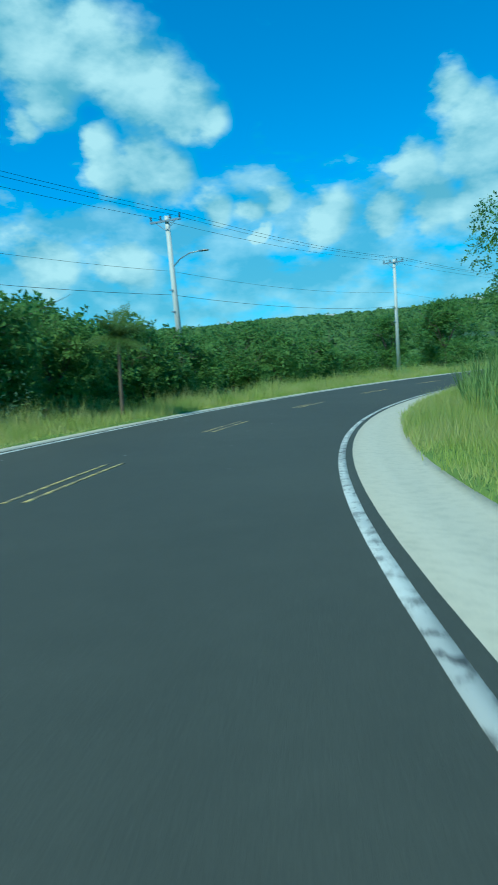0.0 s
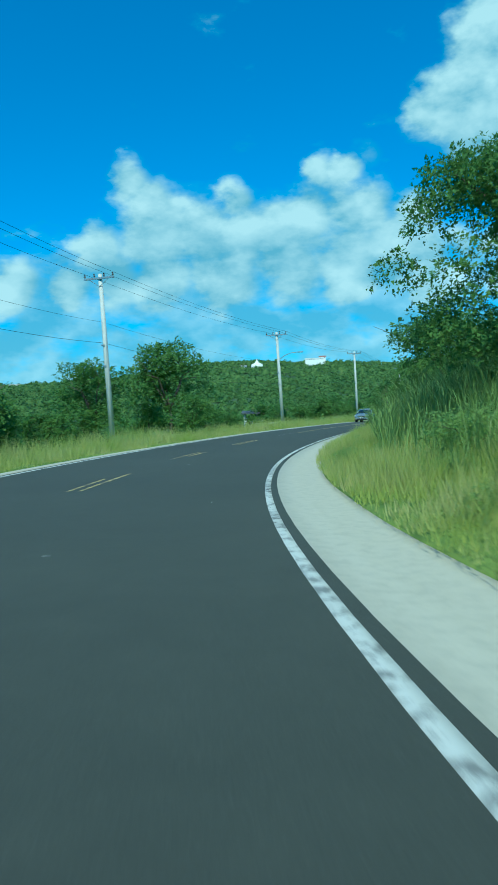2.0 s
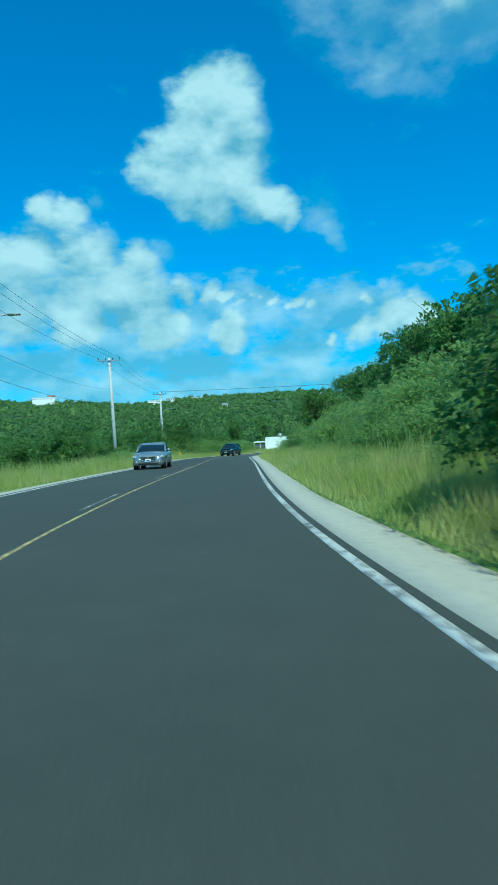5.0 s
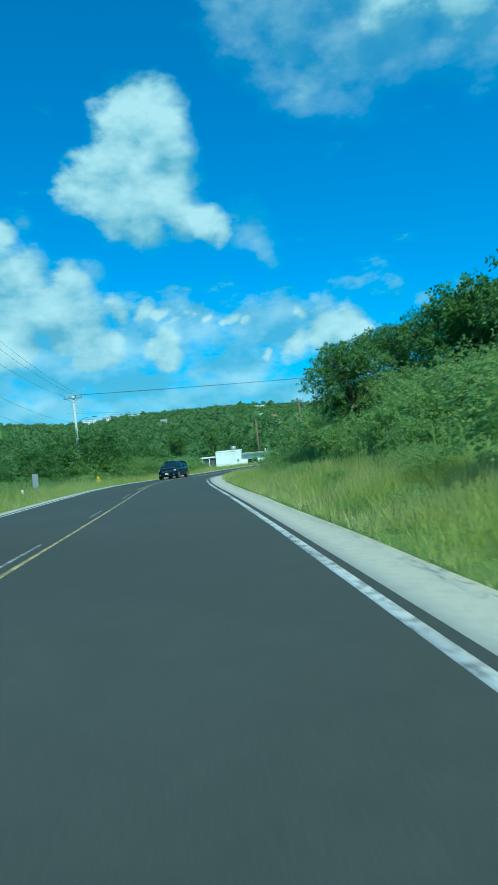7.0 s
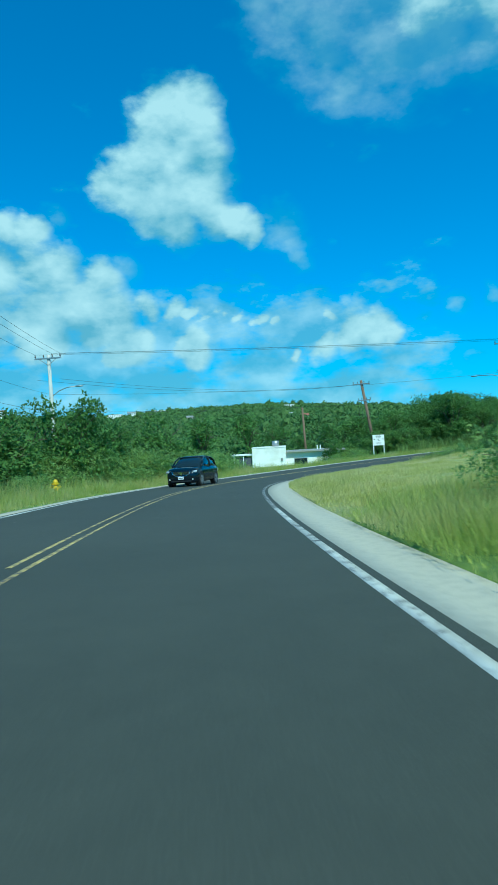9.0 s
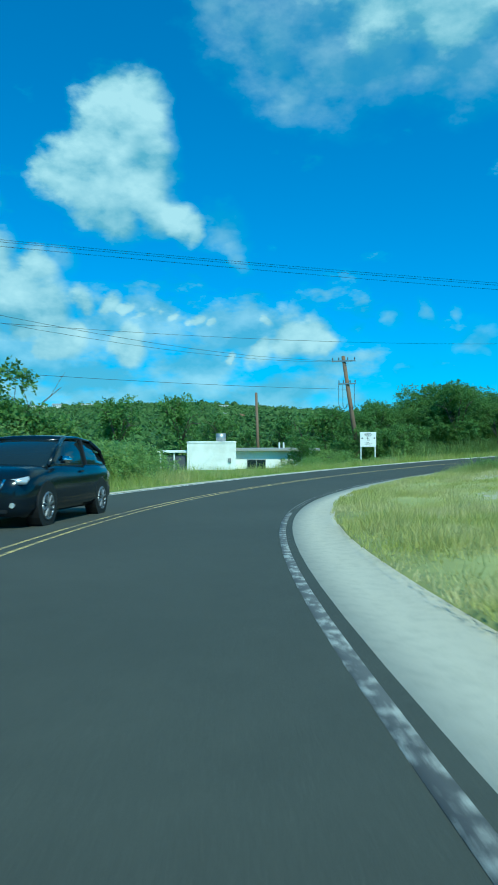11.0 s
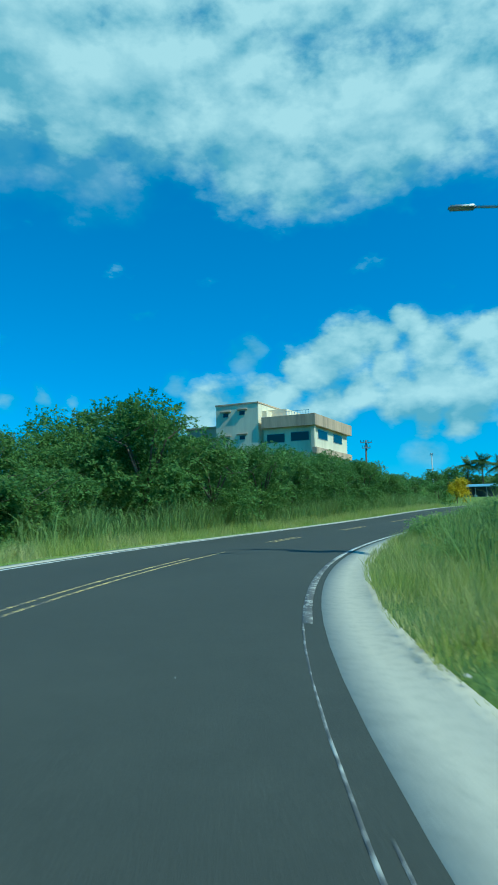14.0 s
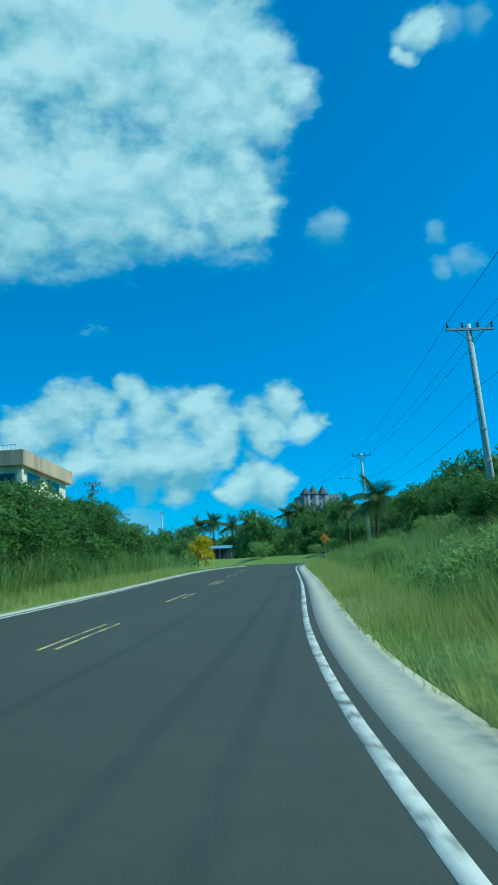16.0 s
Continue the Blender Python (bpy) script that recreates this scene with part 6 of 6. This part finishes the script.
def car(m, length, width, height, wheel_r, hood, paint, label, suv):
    """A car with its nose to -y: lofted body, glasshouse, lamps, grille, plate, mirrors and wheels."""
    ob = thing("car", m, label, "car", "cars on the road")
    L, w, H = length / 2, width / 2, height
    sill, belt = 0.24, hood + (0.06 if suv else 0.04)
    rear = belt + (0.02 if suv else 0.03)

    def sec(y, wid, top, low=sill, crown=0.05):
        return (y, [(wid * 0.9, low), (wid, low + 0.14), (wid * 1.0, (low + top) * 0.52), (wid * 0.985, top - 0.13), (wid * 0.9, top - 0.02), (wid * 0.55, top + crown * 0.7), (0.02, top + crown)])

    body = part("body", loft([sec(-L, w * 0.62, hood - 0.3, 0.34, 0.02), sec(-L + 0.07, w * 0.8, hood - 0.2, 0.24, 0.04), sec(-L + 0.25, w * 0.92, hood - 0.1, 0.2), sec(-L + 0.6, w * 0.985, hood - 0.03), sec(-L + 1.1, w, hood + 0.02),
                              sec(-L + 1.5, w, belt), sec(0, w, belt), sec(L - 1.3, w, rear), sec(L - 0.5, w * 0.98, rear), sec(L - 0.12, w * 0.92, rear - 0.08, 0.3), sec(L, w * 0.8, rear - 0.22, 0.42)]), paint, ob, smooth=True)
    y0, y1 = -L + (1.1 if suv else 1.3), L - (0.16 if suv else 0.75)
    r0, r1 = -L + (2.25 if suv else 2.25), L - (1.15 if suv else 1.55)

    def glass(y, wid, top):
        return (y, [(wid, belt - 0.08), (wid * 0.99, belt + 0.02), (wid * 0.93, belt + (top - belt) * 0.5), (wid * 0.84, top - 0.05), (wid * 0.74, top), (wid * 0.4, top + 0.025), (0.02, top + 0.03)])

    part("glasshouse", loft([glass(y0, w * 0.88, belt - 0.02), glass(y0 + (r0 - y0) * 0.5, w * 0.91, belt + (H - belt) * 0.56), glass(r0, w * 0.91, H - 0.05), glass((r0 + r1) / 2, w * 0.91, H - 0.03), glass(r1, w * 0.9, H - 0.07),
                             glass(r1 + (y1 - r1) * 0.55, w * 0.88, belt + (H - belt) * (0.62 if suv else 0.5)), glass(y1, w * 0.82, belt)]), M_GLASS, ob, "dark tinted windows", True)
    rf = [(r0 - 0.12, H - 0.07), (r0 + 0.15, H - 0.02), ((r0 + r1) / 2, H + 0.01), (r1, H - 0.04), (r1 + (0.45 if suv else 0.2), H - (0.16 if suv else 0.1))]
    part("roof", loft([(y, [(w * 0.78, z - 0.03), (w * 0.72, z + 0.02), (w * 0.4, z + 0.045), (0.02, z + 0.05)]) for y, z in rf]), paint, ob, smooth=True)
    for sx in (-1, 1):
        part("pillar", tube_bm([(sx * w * 0.9, y0 + 0.05, belt - 0.02), (sx * w * 0.86, (y0 + r0) / 2, belt + (H - belt) * 0.56), (sx * w * 0.76, r0, H - 0.03)], 0.045, 6), paint, ob, smooth=True)
        part("pillar", tube_bm([(sx * w * 0.93, (r0 + r1) / 2 + 0.1, belt), (sx * w * 0.8, (r0 + r1) / 2 + 0.05, H - 0.04)], 0.04, 6), M_TRIM, ob)
        part("pillar", tube_bm([(sx * w * 0.8, y1 - 0.06, belt - 0.03), (sx * w * 0.8, r1 + (y1 - r1) * 0.55, belt + (H - belt) * (0.55 if suv else 0.44)), (sx * w * 0.74, r1, H - 0.07)], 0.05, 6), paint, ob, smooth=True)
        hl = loft([(-L + 0.1, [(0.2, hood - 0.3), (0.23, hood - 0.25), (0.2, hood - 0.2), (0.02, hood - 0.2)]), (-L + 0.55, [(0.1, hood - 0.2), (0.13, hood - 0.16), (0.1, hood - 0.1), (0.02, hood - 0.1)])])
        bmesh.ops.translate(hl, verts=hl.verts, vec=(sx * w * 0.72, -0.02, 0))
        part("headlight", hl, M_LENS, ob, "clear headlamp", True)
        part("fog_lamp", rod_bm((sx * w * 0.7, -L + 0.12, 0.42), (sx * w * 0.7, -L + 0.02, 0.42), 0.048, seg=12), M_LENS, ob)
        part("mirror", box_bm(sx * w * 1.0 - 0.06, y0 + 0.42, belt + 0.02, sx * w * 1.0 + 0.14 * sx + 0.06, y0 + 0.56, belt + 0.17, 0.04), paint if not suv else M_CHROME, ob, "wing mirror", True)
        part("door_handle", box_bm(sx * w - 0.02, 0.1, belt - 0.16, sx * w + 0.02, 0.32, belt - 0.12, 0.01), paint, ob)
        for wy in (-L + 0.92, L - 0.98):
            wh = part("wheel", rod_bm((sx * (w - 0.24), wy, wheel_r), (sx * (w - 0.005), wy, wheel_r), wheel_r, wheel_r, 28), M_TYRE, ob, "black tyre", True)
            part("rim", rod_bm((sx * (w - 0.03), wy, wheel_r), (sx * (w + 0.004), wy, wheel_r), wheel_r * 0.7, wheel_r * 0.66, 24), M_TRIM, wh)
            ring = [(sx * (w + 0.004), wy + math.cos(q * 0.3142) * wheel_r * 0.67, wheel_r + math.sin(q * 0.3142) * wheel_r * 0.67) for q in range(21)]
            part("rim_edge", tube_bm(ring, 0.022, 6), M_RIM, wh, "bright alloy rim edge", True)
            for k in range(10):
                a = 2 * math.pi * k / 10 + 0.3
                part("spoke", rod_bm((sx * (w + 0.006), wy, wheel_r), (sx * (w + 0.006), wy + math.cos(a) * wheel_r * 0.66, wheel_r + math.sin(a) * wheel_r * 0.66), 0.024, 0.02, 6), M_RIM, wh, "alloy spoke")
            part("wheel_arch", rod_bm((sx * (w - 0.26), wy, wheel_r + 0.02), (sx * (w - 0.012 + 0.014), wy, wheel_r + 0.02), wheel_r + 0.07, seg=24), M_TRIM, ob, "dark wheel arch")
    part("grille", box_bm(-w * 0.5, -L - 0.015, hood - 0.44, w * 0.5, -L + 0.1, hood - 0.22, 0.03), M_TRIM, ob, "black grille")
    part("grille_surround", tube_bm([(-w * 0.56, -L + 0.02, hood - 0.2), (-w * 0.5, -L - 0.02, hood - 0.36), (-w * 0.3, -L - 0.03, hood - 0.47), (0, -L - 0.035, hood - 0.49), (w * 0.3, -L - 0.03, hood - 0.47), (w * 0.5, -L - 0.02, hood - 0.36), (w * 0.56, -L + 0.02, hood - 0.2)], 0.022, 6), M_CHROME, ob, "bright curved grille surround", True)
    for k in range(4):
        part("grille_bar", box_bm(-w * 0.46, -L - 0.025, hood - 0.41 + k * 0.05, w * 0.46, -L - 0.012, hood - 0.4 + k * 0.05), M_CHROME, ob)
    part("badge", rod_bm((0, -L - 0.045, hood - 0.32), (0, -L - 0.02, hood - 0.32), 0.085, seg=16), M_CHROME, ob, "plain round bright badge")
    part("lower_intake", box_bm(-w * 0.62, -L - 0.005, 0.27, w * 0.62, -L + 0.1, 0.37, 0.02), M_TRIM, ob, "black lower intake")
    plate = part("number_plate", box_bm(-0.16, -L - 0.05, 0.42, 0.16, -L - 0.03, 0.57, 0.005), M_BOARD, ob, "white number plate")
    part("plate_bar", box_bm(-0.12, -L - 0.056, 0.47, 0.12, -L - 0.05, 0.52), M_INK, plate, "plain dark bar")
    return ob


def on_road(t, u):
    i = st(t)
    x, y, z = at(i, u)
    rise = math.atan2(LZ[i + 5] - LZ[i - 5], math.hypot(LX[i + 5] - LX[i - 5], LY[i + 5] - LY[i - 5]))
    return Matrix.Translation((x, y, z + 0.02)) @ Euler((rise, 0, LH[i])).to_matrix().to_4x4()


car(on_road(7.85, 5.95), 4.58, 1.8, 1.44, 0.32, 0.92, M_PAINTS, "silver sedan on the road with tinted windows", False)
car(on_road(12.12, 5.3), 5.05, 1.94, 1.72, 0.37, 1.08, M_PAINTK, "dark blue sport utility car on the curving road", True)


# ---- bare gravelly patches in the lawn ----
M_GRAVEL = plain("pale_limestone_gravel", (0.5, 0.47, 0.4), 0.9, var=0.3, scale=14, bump=0.4)


def gravel(cx, cy, rx, ry, n, seed):
    """Pale limestone chips lying in thin grass."""
    rng = np.random.default_rng(seed)
    x, y = cx + rng.normal(size=n) * rx, cy + rng.normal(size=n) * ry
    i, u = nearest(x, y)
    z = np.where(u > -3.2, np.maximum(ground_z(x, y), LZ[i] + 0.05), ground_z(x, y))
    z = np.where(u > -0.2 - GUT[i], -30.0, z)
    r = 0.012 + 0.035 * rng.random(n) ** 2
    base = np.array([(1, 0, 0), (-0.4, 0.9, 0), (-0.7, -0.7, 0), (0.1, 0.1, 0.7)])
    a = rng.random(n) * 6.28
    c, s = np.cos(a), np.sin(a)
    P = np.stack([np.stack([b[0] * c - b[1] * s, b[0] * s + b[1] * c, np.full(n, b[2])], 1) for b in base], 1) * r[:, None, None]
    V = (P + np.stack([x, y, z - 0.004], 1)[:, None]).reshape(-1, 3)
    k = np.arange(n)[:, None] * 4
    F = np.concatenate([k + np.array([[0, 1, 3]]), k + np.array([[1, 2, 3]]), k + np.array([[2, 0, 3]])])
    tagged(mesh_ob("gravel", V, F, M_GRAVEL), "pale limestone gravel scattered in worn lawn", "gravel", kind="stuff")


gravel(96.0, 146.2, 2.6, 1.0, 5000, 7)
gravel(101.7, 148.4, 1.6, 0.7, 3500, 8)
gravel(84.0, 138.0, 2.2, 1.2, 2500, 9)
gravel(95.4, 148.9, 1.7, 0.4, 7000, 10)
